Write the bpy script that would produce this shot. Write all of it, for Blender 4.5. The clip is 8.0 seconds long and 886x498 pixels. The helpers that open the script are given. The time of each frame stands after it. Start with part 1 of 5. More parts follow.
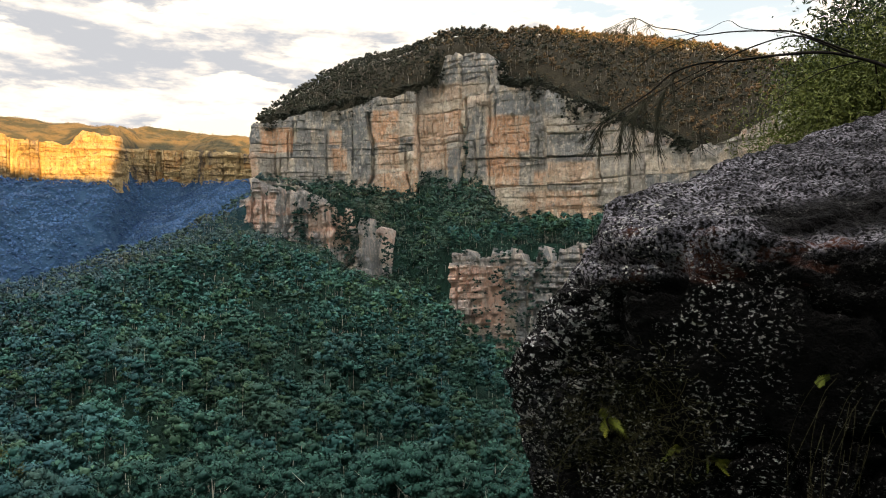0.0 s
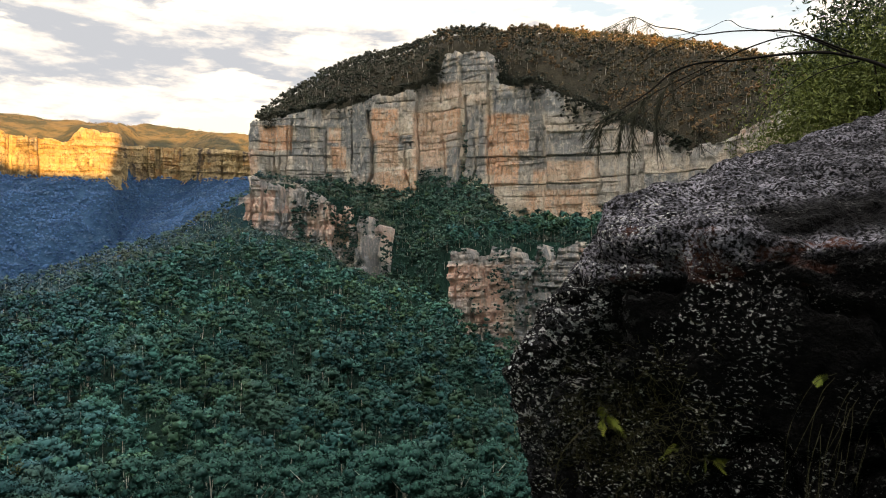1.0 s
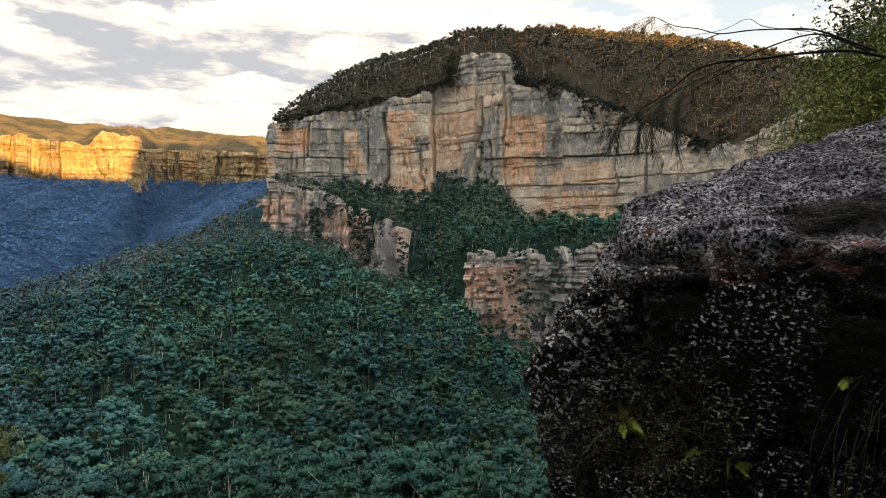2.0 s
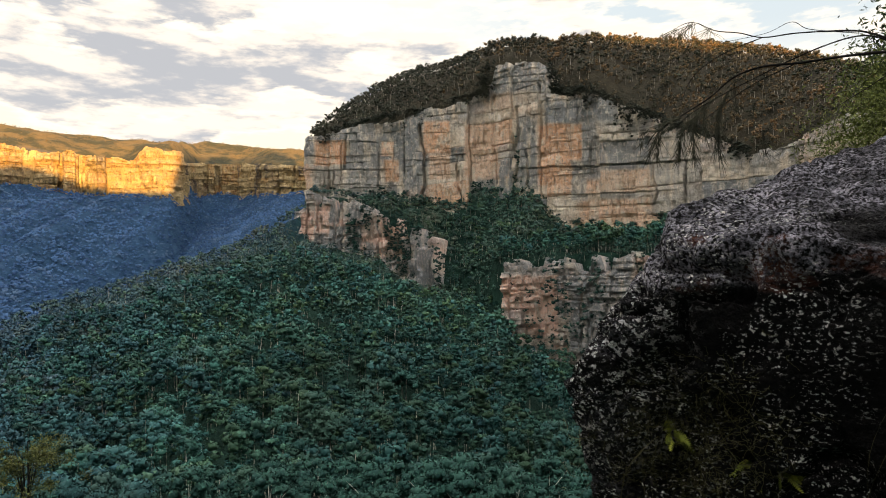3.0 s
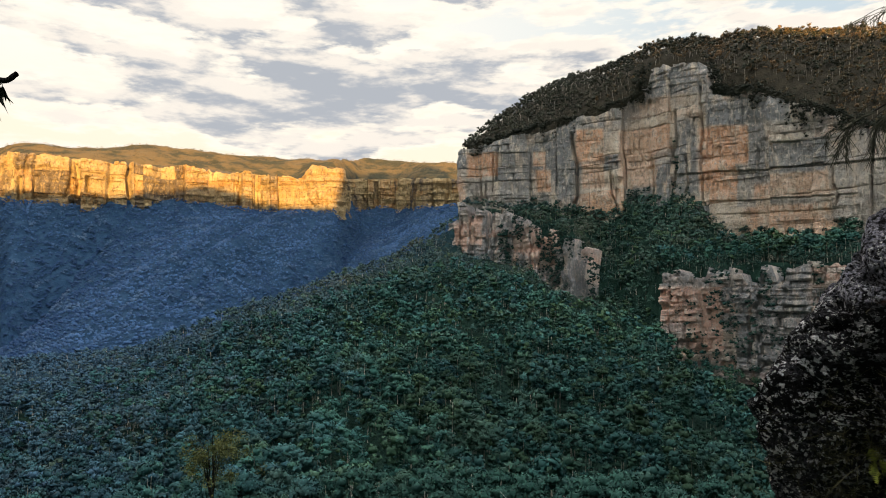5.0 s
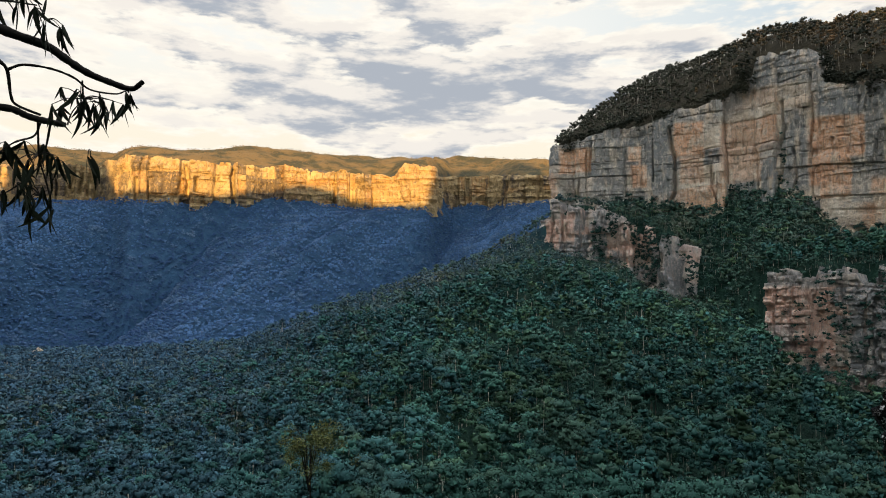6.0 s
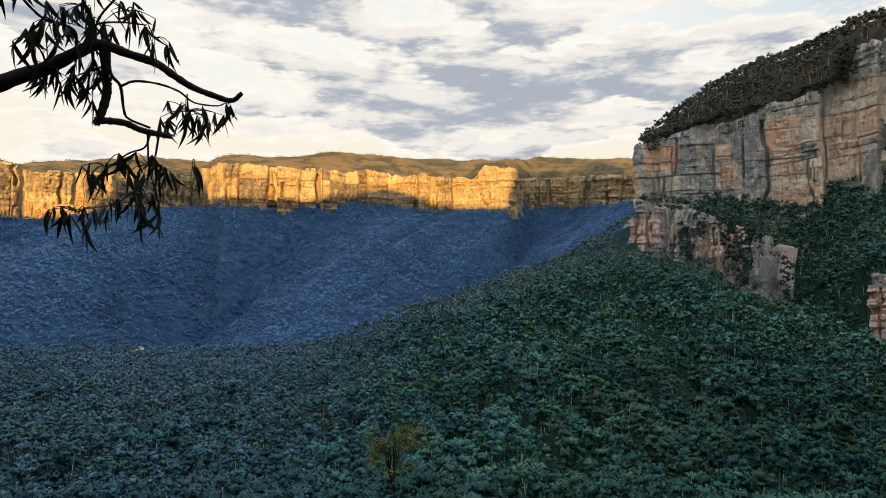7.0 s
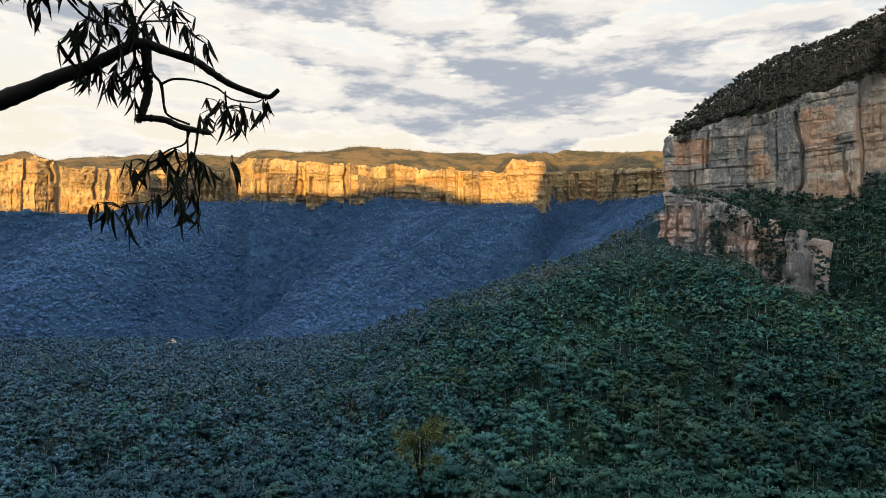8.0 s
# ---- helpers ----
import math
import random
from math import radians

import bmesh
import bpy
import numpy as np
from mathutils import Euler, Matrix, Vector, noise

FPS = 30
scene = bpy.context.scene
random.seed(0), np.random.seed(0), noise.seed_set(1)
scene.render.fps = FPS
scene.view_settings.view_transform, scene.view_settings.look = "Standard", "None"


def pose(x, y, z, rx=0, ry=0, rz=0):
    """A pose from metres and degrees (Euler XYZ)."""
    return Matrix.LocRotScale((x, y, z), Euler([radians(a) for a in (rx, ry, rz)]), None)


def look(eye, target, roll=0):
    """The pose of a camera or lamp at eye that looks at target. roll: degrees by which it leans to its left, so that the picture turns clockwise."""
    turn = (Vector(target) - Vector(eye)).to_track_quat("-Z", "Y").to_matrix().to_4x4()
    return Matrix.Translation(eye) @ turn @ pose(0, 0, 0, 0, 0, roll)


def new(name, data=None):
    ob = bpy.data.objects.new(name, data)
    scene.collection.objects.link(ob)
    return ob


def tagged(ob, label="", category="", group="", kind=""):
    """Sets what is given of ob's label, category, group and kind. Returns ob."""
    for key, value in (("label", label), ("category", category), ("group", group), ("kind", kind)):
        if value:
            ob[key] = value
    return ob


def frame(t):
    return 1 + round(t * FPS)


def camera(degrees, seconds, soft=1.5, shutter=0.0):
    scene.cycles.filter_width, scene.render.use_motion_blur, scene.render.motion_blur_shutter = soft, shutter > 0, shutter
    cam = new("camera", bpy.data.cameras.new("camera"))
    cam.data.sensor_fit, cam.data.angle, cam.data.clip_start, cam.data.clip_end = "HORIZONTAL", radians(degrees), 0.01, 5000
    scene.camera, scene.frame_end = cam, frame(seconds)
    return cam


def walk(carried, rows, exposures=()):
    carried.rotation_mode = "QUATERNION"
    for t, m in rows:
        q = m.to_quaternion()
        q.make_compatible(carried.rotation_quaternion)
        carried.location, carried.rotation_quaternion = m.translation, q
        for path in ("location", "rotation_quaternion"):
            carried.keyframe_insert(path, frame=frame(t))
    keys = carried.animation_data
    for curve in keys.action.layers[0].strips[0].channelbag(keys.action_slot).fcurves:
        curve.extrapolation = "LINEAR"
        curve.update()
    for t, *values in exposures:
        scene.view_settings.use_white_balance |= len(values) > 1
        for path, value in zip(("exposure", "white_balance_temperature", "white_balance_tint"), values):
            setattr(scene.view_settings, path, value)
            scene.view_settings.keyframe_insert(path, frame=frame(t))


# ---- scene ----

# ---- camera: a hand-held pan from a ledge in the valley wall ----
cam = camera(65.14, 8.0, soft=1.0)
TURNS = [(0.0, 0.0, 2.2, 0.7), (0.5, -0.1, 2.07, 0.5), (1.0, -0.1, 2.07, 0.49), (1.5, 0.35, 2.07, 0.43), (3.0, 4.28, 3.07, 0.83),
         (3.5, 6.59, 3.66, 0.81), (4.0, 9.74, 4.13, 0.84), (4.5, 13.21, 4.22, 0.76), (6.0, 24.29, 3.86, -0.26), (6.5, 28.04, 4.01, -0.19),
         (7.0, 30.95, 4.01, -0.32), (7.5, 32.27, 3.82, -0.34), (8.0, 33.22, 3.52, -0.43)]
DRIFT = {0.0: (0, 0), 0.5: (0, 0), 1.0: (0, 0), 1.5: (-0.004, 0), 3.0: (-0.028, 0), 3.5: (-0.041, -0.001), 4.0: (-0.054, -0.002), 4.5: (-0.068, -0.005),
         6.0: (-0.115, -0.03), 6.5: (-0.127, -0.042), 7.0: (-0.139, -0.055), 7.5: (-0.151, -0.069), 8.0: (-0.16, -0.08)}
walk(cam, [(t, pose(*DRIFT[t], 0, 90 + p, r, y)) for t, y, p, r in TURNS],
     exposures=[(0.0, 1.94, 6750, 10), (3.0, 1.80, 6700, 10), (4.5, 1.62, 6500, 9), (6.0, 1.48, 6150, 8), (8.0, 1.43, 6050, 8)])

# ---- light: low evening sun behind the camera, broken cloud ----
SUN_UP, SUN_WAY = 3.0, -28.0  # degrees above the horizon, and the bearing its light travels to
SKY_GLOW = 3.3  # how much brighter the sky is overhead and round the sunset than opposite to it
world = bpy.data.worlds.new("evening_sky")
scene.world = world
world.use_nodes = True
wn, wl = world.node_tree.nodes, world.node_tree.links
wn.clear()


def wmath(op, a, b=None, c=None, clamp=False):
    n = wn.new("ShaderNodeMath")
    n.operation, n.use_clamp = op, clamp
    for i, v in enumerate((a, b, c)):
        if v is None:
            continue
        if isinstance(v, (int, float)):
            n.inputs[i].default_value = v
        else:
            wl.new(v, n.inputs[i])
    return n.outputs[0]


def wmix(fac, a, b):
    n = wn.new("ShaderNodeMix")
    n.data_type = "RGBA"
    for i, v in ((0, fac), (6, a), (7, b)):
        if isinstance(v, (tuple, float, int)):
            n.inputs[i].default_value = v
        else:
            wl.new(v, n.inputs[i])
    return n.outputs[2]


def wsmooth(v, lo, hi):
    n = wn.new("ShaderNodeMapRange")
    n.interpolation_type = "SMOOTHSTEP"
    n.inputs[1].default_value, n.inputs[2].default_value = lo, hi
    wl.new(v, n.inputs[0])
    return n.outputs[0]


sky = wn.new("ShaderNodeTexSky")
sky.sky_type, sky.sun_disc = "NISHITA", False
sky.sun_elevation, sky.sun_rotation = radians(SUN_UP), radians(SUN_WAY + 180)
sky.altitude, sky.air_density, sky.dust_density, sky.ozone_density = 900, 1.0, 1.5, 1.5
coord = wn.new("ShaderNodeTexCoord")
sep = wn.new("ShaderNodeSeparateXYZ")
wl.new(coord.outputs["Generated"], sep.inputs[0])
bearing = wmath("ARCTAN2", sep.outputs[0], sep.outputs[1])
comb = wn.new("ShaderNodeCombineXYZ")
wl.new(bearing, comb.inputs[0])
wl.new(wmath("MULTIPLY", sep.outputs[2], 3.7), comb.inputs[1])


def wnoise(scale, detail, rough, shift):
    m = wn.new("ShaderNodeMapping")
    m.inputs["Location"].default_value = shift
    wl.new(comb.outputs[0], m.inputs[0])
    n = wn.new("ShaderNodeTexNoise")
    n.inputs["Scale"].default_value, n.inputs["Detail"].default_value, n.inputs["Roughness"].default_value = scale, detail, rough
    wl.new(m.outputs[0], n.inputs["Vector"])
    return n.outputs["Fac"]


def bank(az, el, wide, high):
    """A soft oval patch of sky in which cloud gathers."""
    a = wmath("DIVIDE", wmath("SUBTRACT", bearing, radians(az)), radians(wide))
    b = wmath("DIVIDE", wmath("SUBTRACT", sep.outputs[2], math.sin(radians(el))), math.sin(radians(high)))
    return wmath("EXPONENT", wmath("MULTIPLY", wmath("ADD", wmath("MULTIPLY", a, a), wmath("MULTIPLY", b, b)), -1.0))


heap = wnoise(7.0, 9, 0.57, (3.1, 1.7, 0))
above = wnoise(7.0, 7, 0.57, (3.1, 1.75, 0))
fine = wnoise(22, 6, 0.6, (0.4, 7.7, 2))
tone = wnoise(10, 6, 0.6, (5.2, 2.7, 4))
banks = wmath("MAXIMUM", wmath("MAXIMUM", bank(-25, 17.0, 19, 3.6), wmath("MULTIPLY", bank(-47, 24.0, 10, 1.9), 1.6)), wmath("MULTIPLY", bank(-43, 14.6, 9, 1.3), 0.65))
banks = wmath("MAXIMUM", banks, wmath("MULTIPLY", bank(-63, 20, 7, 2.5), 0.7))
banks = wmath("MAXIMUM", banks, wmath("MULTIPLY", wsmooth(sep.outputs[2], 0.36, 0.46), 0.9))
cloud = wmath("ADD", wmath("ADD", heap, wmath("MULTIPLY", wmath("SUBTRACT", fine, 0.5), 0.15)), wmath("MULTIPLY", banks, 0.27))
high = wsmooth(sep.outputs[2], 0.20, 0.34)
sky_gain = wn.new("ShaderNodeVectorMath")
sky_gain.operation = "SCALE"
sky_gain.inputs["Scale"].default_value = 0.12
wl.new(sky.outputs[0], sky_gain.inputs[0])
veil = wmix(wmath("MULTIPLY", wsmooth(bearing, radians(-22), radians(14)), high), wmix(high, (1.24, 1.09, 0.86, 1), (1.18, 1.13, 1.03, 1)), (0.72, 0.82, 0.88, 1))
clear_sky = wmix(wsmooth(sep.outputs[2], 0.36, 0.8), veil, sky_gain.outputs[0])
puff = wmath("MULTIPLY", wsmooth(cloud, 0.45, 0.56), 0.9)
edged = wmix(puff, clear_sky, wmix(wsmooth(fine, 0.35, 0.65), (1.24, 1.11, 0.95, 1), (1.34, 1.21, 1.03, 1)))
# thick cloud is grey, darkest where more cloud stands over it
depth = wmath("ADD", wmath("ADD", wmath("MULTIPLY", wmath("SUBTRACT", above, heap), 1.6), wmath("ADD", wmath("MULTIPLY", wmath("SUBTRACT", tone, 0.5), 0.45), wmath("MULTIPLY", wmath("SUBTRACT", fine, 0.5), 0.22))), cloud)
grey = wmix(wsmooth(depth, 0.50, 0.80), (1.14, 1.03, 0.91, 1), (0.55, 0.57, 0.615, 1))
mixed = wmix(wsmooth(cloud, 0.54, 0.64), edged, grey)
bg = wn.new("ShaderNodeBackground")
toward = wmath("ADD", wmath("MULTIPLY", sep.outputs[0], math.sin(radians(SUN_WAY))), wmath("MULTIPLY", sep.outputs[1], math.cos(radians(SUN_WAY))))
west = wmath("MULTIPLY", wsmooth(toward, 0.25, -0.5), wsmooth(sep.outputs[2], 0.35, 0.8))
zenith = wsmooth(sep.outputs[2], 0.42, 0.95)
wl.new(mixed, bg.inputs[0])
wl.new(wmath("MULTIPLY", wmath("ADD", 1.0, wmath("MULTIPLY", wmath("MAXIMUM", west, zenith), SKY_GLOW)), 0.30), bg.inputs[1])
out = wn.new("ShaderNodeOutputWorld")
wl.new(bg.outputs[0], out.inputs[0])

sun = new("sun", bpy.data.lights.new("sun", "SUN"))
sun.data.energy, sun.data.angle, sun.data.color = 5.0, radians(0.5), (1.0, 0.56, 0.16)
sun.matrix_world = look((-900 * math.sin(radians(SUN_WAY)), -900 * math.cos(radians(SUN_WAY)), 900 * math.tan(radians(SUN_UP))), (0, 0, 0))

# ---- helpers ----
rng = np.random.default_rng(7)


def tab(x, pairs):
    a = np.array(pairs, float)
    return np.interp(x, a[:, 0], a[:, 1])


def tan_d(a):
    return np.tan(np.radians(a))


def smooth(x, lo, hi):
    t = np.clip((x - lo) / (hi - lo), 0, 1)
    return t * t * (3 - 2 * t)


LATTICE = rng.random((256, 256))


def vnoise(x, y):
    """Smooth value noise in 0..1 on two coordinates."""
    x, y = np.broadcast_arrays(np.asarray(x, float), np.asarray(y, float))
    i, j = np.floor(x).astype(int), np.floor(y).astype(int)
    u, v = x - i, y - j
    u, v = u * u * (3 - 2 * u), v * v * (3 - 2 * v)
    g = lambda a, b: LATTICE[a % 256, b % 256]
    return (g(i, j) * (1 - u) + g(i + 1, j) * u) * (1 - v) + (g(i, j + 1) * (1 - u) + g(i + 1, j + 1) * u) * v


def fbm(x, y, octaves=4):
    total, amp, s = 0.0, 0.5, 1.0
    for k in range(octaves):
        total = total + amp * vnoise(x * s + 17.3 * k, y * s + 5.1 * k)
        amp, s = amp * 0.5, s * 2.03
    return total


def mesh_from(name, verts, faces, mats, slots=None, attrs=None, shade=False, normals=None):
    """A mesh from numpy arrays: verts n x 3, faces m x 3 or m x 4, slots material index per face, attrs per-point floats."""
    me = bpy.data.meshes.new(name)
    verts, faces = np.asarray(verts, np.float32), np.asarray(faces, np.int32)
    k = faces.shape[1]
    me.vertices.add(len(verts))
    me.vertices.foreach_set("co", verts.ravel())
    me.loops.add(faces.size)
    me.loops.foreach_set("vertex_index", faces.ravel())
    me.polygons.add(len(faces))
    me.polygons.foreach_set("loop_start", np.arange(len(faces), dtype=np.int32) * k)
    for m in mats:
        me.materials.append(m)
    if slots is not None:
        me.polygons.foreach_set("material_index", np.asarray(slots, np.int32))
    me.polygons.foreach_set("use_smooth", np.full(len(faces), shade))
    for key, vals in (attrs or {}).items():
        me.attributes.new(key, "FLOAT", "POINT").data.foreach_set("value", np.asarray(vals, np.float32))
    me.update(calc_edges=True)
    me.validate()
    if normals is not None:
        me.normals_split_custom_set_from_vertices(np.asarray(normals, np.float32))
    return me


def grid_faces(rows, cols, wrap=False):
    i, j = np.meshgrid(np.arange(rows - 1), np.arange(cols if wrap else cols - 1), indexing="ij")
    a, b = i * cols + j, i * cols + (j + 1) % cols
    return np.stack([a, b, b + cols, a + cols], -1).reshape(-1, 4)


# ---- materials ----
class Nodes:
    """A short hand for one node material."""

    def __init__(self, name):
        self.mat = bpy.data.materials.new(name)
        self.mat.use_nodes = True
        self.n, self.l = self.mat.node_tree.nodes, self.mat.node_tree.links
        self.bsdf = self.n["Principled BSDF"]
        self.pos = self.n.new("ShaderNodeNewGeometry").outputs["Position"]

    def put(self, sock, v):
        if isinstance(v, (int, float, tuple)):
            sock.default_value = v
        else:
            self.l.new(v, sock)

    def noise(self, scale, detail=4, rough=0.55, stretch=(1, 1, 1), vec=None, distort=0.0):
        m = self.n.new("ShaderNodeMapping")
        m.inputs["Scale"].default_value = stretch
        self.l.new(vec or self.pos, m.inputs[0])
        t = self.n.new("ShaderNodeTexNoise")
        t.inputs["Scale"].default_value, t.inputs["Detail"].default_value = scale, detail
        t.inputs["Roughness"].default_value, t.inputs["Distortion"].default_value = rough, distort
        self.l.new(m.outputs[0], t.inputs["Vector"])
        return t.outputs["Fac"]

    def cells(self, scale, stretch=(1, 1, 1), feature="F1"):
        m = self.n.new("ShaderNodeMapping")
        m.inputs["Scale"].default_value = stretch
        self.l.new(self.pos, m.inputs[0])
        t = self.n.new("ShaderNodeTexVoronoi")
        t.feature = feature
        t.inputs["Scale"].default_value = scale
        self.l.new(m.outputs[0], t.inputs["Vector"])
        return t.outputs["Distance"]

    def attr(self, name):
        a = self.n.new("ShaderNodeAttribute")
        a.attribute_name = name
        return a.outputs["Fac"]

    def step(self, v, lo, hi):
        r = self.n.new("ShaderNodeMapRange")
        r.interpolation_type = "SMOOTHSTEP"
        r.inputs[1].default_value, r.inputs[2].default_value = lo, hi
        self.put(r.inputs[0], v)
        return r.outputs[0]

    def mix(self, fac, a, b, blend="MIX"):
        m = self.n.new("ShaderNodeMix")
        m.data_type, m.blend_type = "RGBA", blend
        for i, v in ((0, fac), (6, a), (7, b)):
            self.put(m.inputs[i], (*v, 1) if isinstance(v, tuple) and len(v) == 3 else v)
        return m.outputs[2]

    def math(self, op, a, b=0.0):
        m = self.n.new("ShaderNodeMath")
        m.operation = op
        self.put(m.inputs[0], a)
        self.put(m.inputs[1], b)
        return m.outputs[0]

    def bump(self, height, strength, distance):
        b = self.n.new("ShaderNodeBump")
        b.inputs["Strength"].default_value, b.inputs["Distance"].default_value = strength, distance
        self.l.new(height, b.inputs["Height"])
        self.l.new(b.outputs[0], self.bsdf.inputs["Normal"])

    def done(self, color, rough=0.85, spec=0.2):
        self.put(self.bsdf.inputs["Base Color"], (*color, 1) if isinstance(color, tuple) and len(color) == 3 else color)
        self.put(self.bsdf.inputs["Roughness"], rough)
        self.bsdf.inputs["Specular IOR Level"].default_value = spec
        return self.mat


def cliff_material(name, k, tone, stain_shade=1.0):
    """Bedded sandstone; k: size of its features, tone: buff, orange, grey and pale colours, then strength of stains and
    painted relief shade.
    """
    m = Nodes(name)
    buff, orange, grey, pale = tone
    c = m.mix(m.step(m.noise(0.05 / k, 5), 0.38, 0.62), buff, pale)
    c = m.mix(m.math("MULTIPLY", m.attr("iron"), m.step(m.noise(0.12 / k, 5, 0.6, (1, 1, 0.5)), 0.28, 0.55)), c, orange)
    c = m.mix(m.math("MULTIPLY", m.attr("grey"), m.step(m.noise(0.10 / k, 6, 0.6, (1, 1, 0.25)), 0.30, 0.52)), c, grey)
    streak = m.step(m.noise(0.35 / k, 5, 0.65, (1, 1, 0.07)), 0.55, 0.70)
    c = m.mix(m.math("MULTIPLY", streak, 0.55 * stain_shade), c, (0.070, 0.068, 0.066))
    wash = m.step(m.noise(0.5 / k, 4, 0.6, (1, 1, 0.05)), 0.56, 0.70)
    c = m.mix(m.math("MULTIPLY", wash, 0.40), c, pale)
    blot = m.noise(0.22 / k, 6, 0.68)
    c = m.mix(m.math("MULTIPLY", m.step(blot, 0.53, 0.63), 0.55), c, pale)
    c = m.mix(m.math("MULTIPLY", m.step(blot, 0.45, 0.36), 0.55 * stain_shade), c, grey)
    fine = m.step(m.noise(1.3 / k, 4, 0.65, (1, 1, 0.035)), 0.52, 0.66)
    c = m.mix(m.math("MULTIPLY", fine, 0.30 * stain_shade), c, (0.085, 0.075, 0.066))
    bed = m.step(m.noise(0.55 / k, 4, 0.6, (0.06, 0.06, 1.6)), 0.60, 0.67)
    c = m.mix(m.math("MULTIPLY", bed, 0.22 * stain_shade), c, (0.10, 0.09, 0.08))
    grain = m.noise(2.2 / k, 6, 0.7)
    c = m.mix(m.math("MULTIPLY", m.step(grain, 0.40, 0.75), 0.20 * stain_shade), c, (0.12, 0.10, 0.085))
    m.bump(m.math("ADD", grain, m.noise(0.9 / k, 5, 0.68, (0.8, 0.8, 0.7))), 1.0, 1.8 * k)
    return m.done(c, 0.95, 0.1)


near_cliff = cliff_material("bedded_sandstone", 1.0, ((0.63, 0.515, 0.385), (0.78, 0.465, 0.285), (0.265, 0.275, 0.272), (0.82, 0.73, 0.60)))
low_cliff = cliff_material("pink_sandstone", 0.7, ((0.56, 0.465, 0.385), (0.74, 0.47, 0.36), (0.27, 0.28, 0.285), (0.72, 0.64, 0.56)), 1.0)
# stronger dark marks here paint in relief shade that the frontal sun lacks
far_cliff = cliff_material("far_sandstone", 1.8, ((0.42, 0.305, 0.150), (0.44, 0.25, 0.095), (0.15, 0.12, 0.09), (0.54, 0.41, 0.21)), 1.5)


def leaf_material(name, a, b, dry, grain=1.0, haze_olive=False, gap_shade=0.55):
    m = Nodes(name)
    t = m.attr("tint")
    c = m.mix(t, a, b)
    c = m.mix(m.step(m.noise(0.02, 3), 0.50, 0.75), c, dry)
    if haze_olive:
        # below zero: olive gums; above zero: blue haze painted into the leaves
        c = m.mix(m.math("MULTIPLY", m.attr("haze_olive"), -1.5), c, m.mix(t, (0.014, 0.038, 0.016), (0.070, 0.130, 0.056)))
        c = m.mix(m.attr("haze_olive"), c, m.mix(t, (0.012, 0.038, 0.066), (0.058, 0.130, 0.198)))
    # dark mottle painted into the leaf colour for shade between leaves
    c = m.mix(m.math("MULTIPLY", m.step(m.noise(1.4 * grain, 3, 0.6), 0.42, 0.66), gap_shade), c, (0.010, 0.020, 0.013))
    return m.done(c, 0.75, 0.2)


# the teal of the gum leaves carries some haze too
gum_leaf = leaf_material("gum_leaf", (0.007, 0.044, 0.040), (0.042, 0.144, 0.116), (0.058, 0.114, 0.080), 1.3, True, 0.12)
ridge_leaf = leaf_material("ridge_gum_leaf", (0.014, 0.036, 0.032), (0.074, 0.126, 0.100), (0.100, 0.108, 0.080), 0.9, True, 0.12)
# aerial haze over the far forest is put into this blue leaf colour
far_leaf = leaf_material("hazed_gum_leaf", (0.014, 0.045, 0.116), (0.060, 0.138, 0.272), (0.064, 0.112, 0.180), 0.4, gap_shade=0.1)
# darker leaf for the mesa's left slope, with its shade put into the colour
hill_leaf = leaf_material("shaded_slope_leaf", (0.018, 0.022, 0.014), (0.066, 0.070, 0.044), (0.078, 0.068, 0.044), 0.8)
bench_leaf = leaf_material("bench_gum_leaf", (0.012, 0.048, 0.040), (0.072, 0.150, 0.110), (0.085, 0.120, 0.084), 1.0)
# golder leaf for the sunlit tops, part of the sun put into the colour
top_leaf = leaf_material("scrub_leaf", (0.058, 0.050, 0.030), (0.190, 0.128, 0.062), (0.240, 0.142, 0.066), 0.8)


def bark_material(name, pale, dark):
    m = Nodes(name)
    c = m.mix(m.step(m.noise(1.1, 5, 0.6, (1, 1, 0.2)), 0.4, 0.65), pale, dark)
    return m.done(c, 0.9, 0.1)


pale_bark = bark_material("pale_gum_bark", (0.62, 0.58, 0.50), (0.32, 0.28, 0.23))


def ground_material():
    m = Nodes("forest_floor")
    c = m.mix(m.step(m.noise(0.06, 6, 0.65), 0.35, 0.65), (0.006, 0.020, 0.015), (0.014, 0.040, 0.028))
    c = m.mix(m.step(m.noise(0.8, 4), 0.58, 0.78), c, (0.020, 0.034, 0.020))
    # far ground is coloured blue as well, for aerial haze
    c = m.mix(m.attr("haze_tint"), c, m.mix(m.step(m.noise(0.05, 5, 0.6), 0.4, 0.6), (0.018, 0.048, 0.096), (0.028, 0.066, 0.122)))
    heath = m.mix(m.step(m.noise(0.011, 6, 0.65), 0.42, 0.58), (0.130, 0.092, 0.042), (0.048, 0.046, 0.026))
    c = m.mix(m.attr("heath"), c, heath)
    c = m.mix(m.attr("litter"), c, m.mix(m.step(m.noise(0.09, 5, 0.6), 0.35, 0.65), (0.030, 0.028, 0.020), (0.054, 0.047, 0.032)))
    m.bump(m.noise(0.5, 5, 0.7), 1.0, 2.0)
    return m.done(c, 0.95, 0.1)


floor_mat = ground_material()

# ---- the lie of the land, round the ledge at the origin: bearing in degrees to the right of north (y), distance, height ----
R_FACE = [(-15.5, 905), (-8, 860), (0, 840), (6, 785), (13, 725), (20, 690), (28, 680), (60, 640)]
EL_TOP = [(-15.2, 12.2), (-10.3, 13.3), (-5.4, 14.4), (-1.9, 15.1), (0.2, 15.8), (4.7, 15.3), (8, 15.2), (11.6, 13.5), (13.8, 12.5), (18.1, 10.7), (19.6, 9.6), (22.7, 10.3), (26, 11.8), (60, 12)]
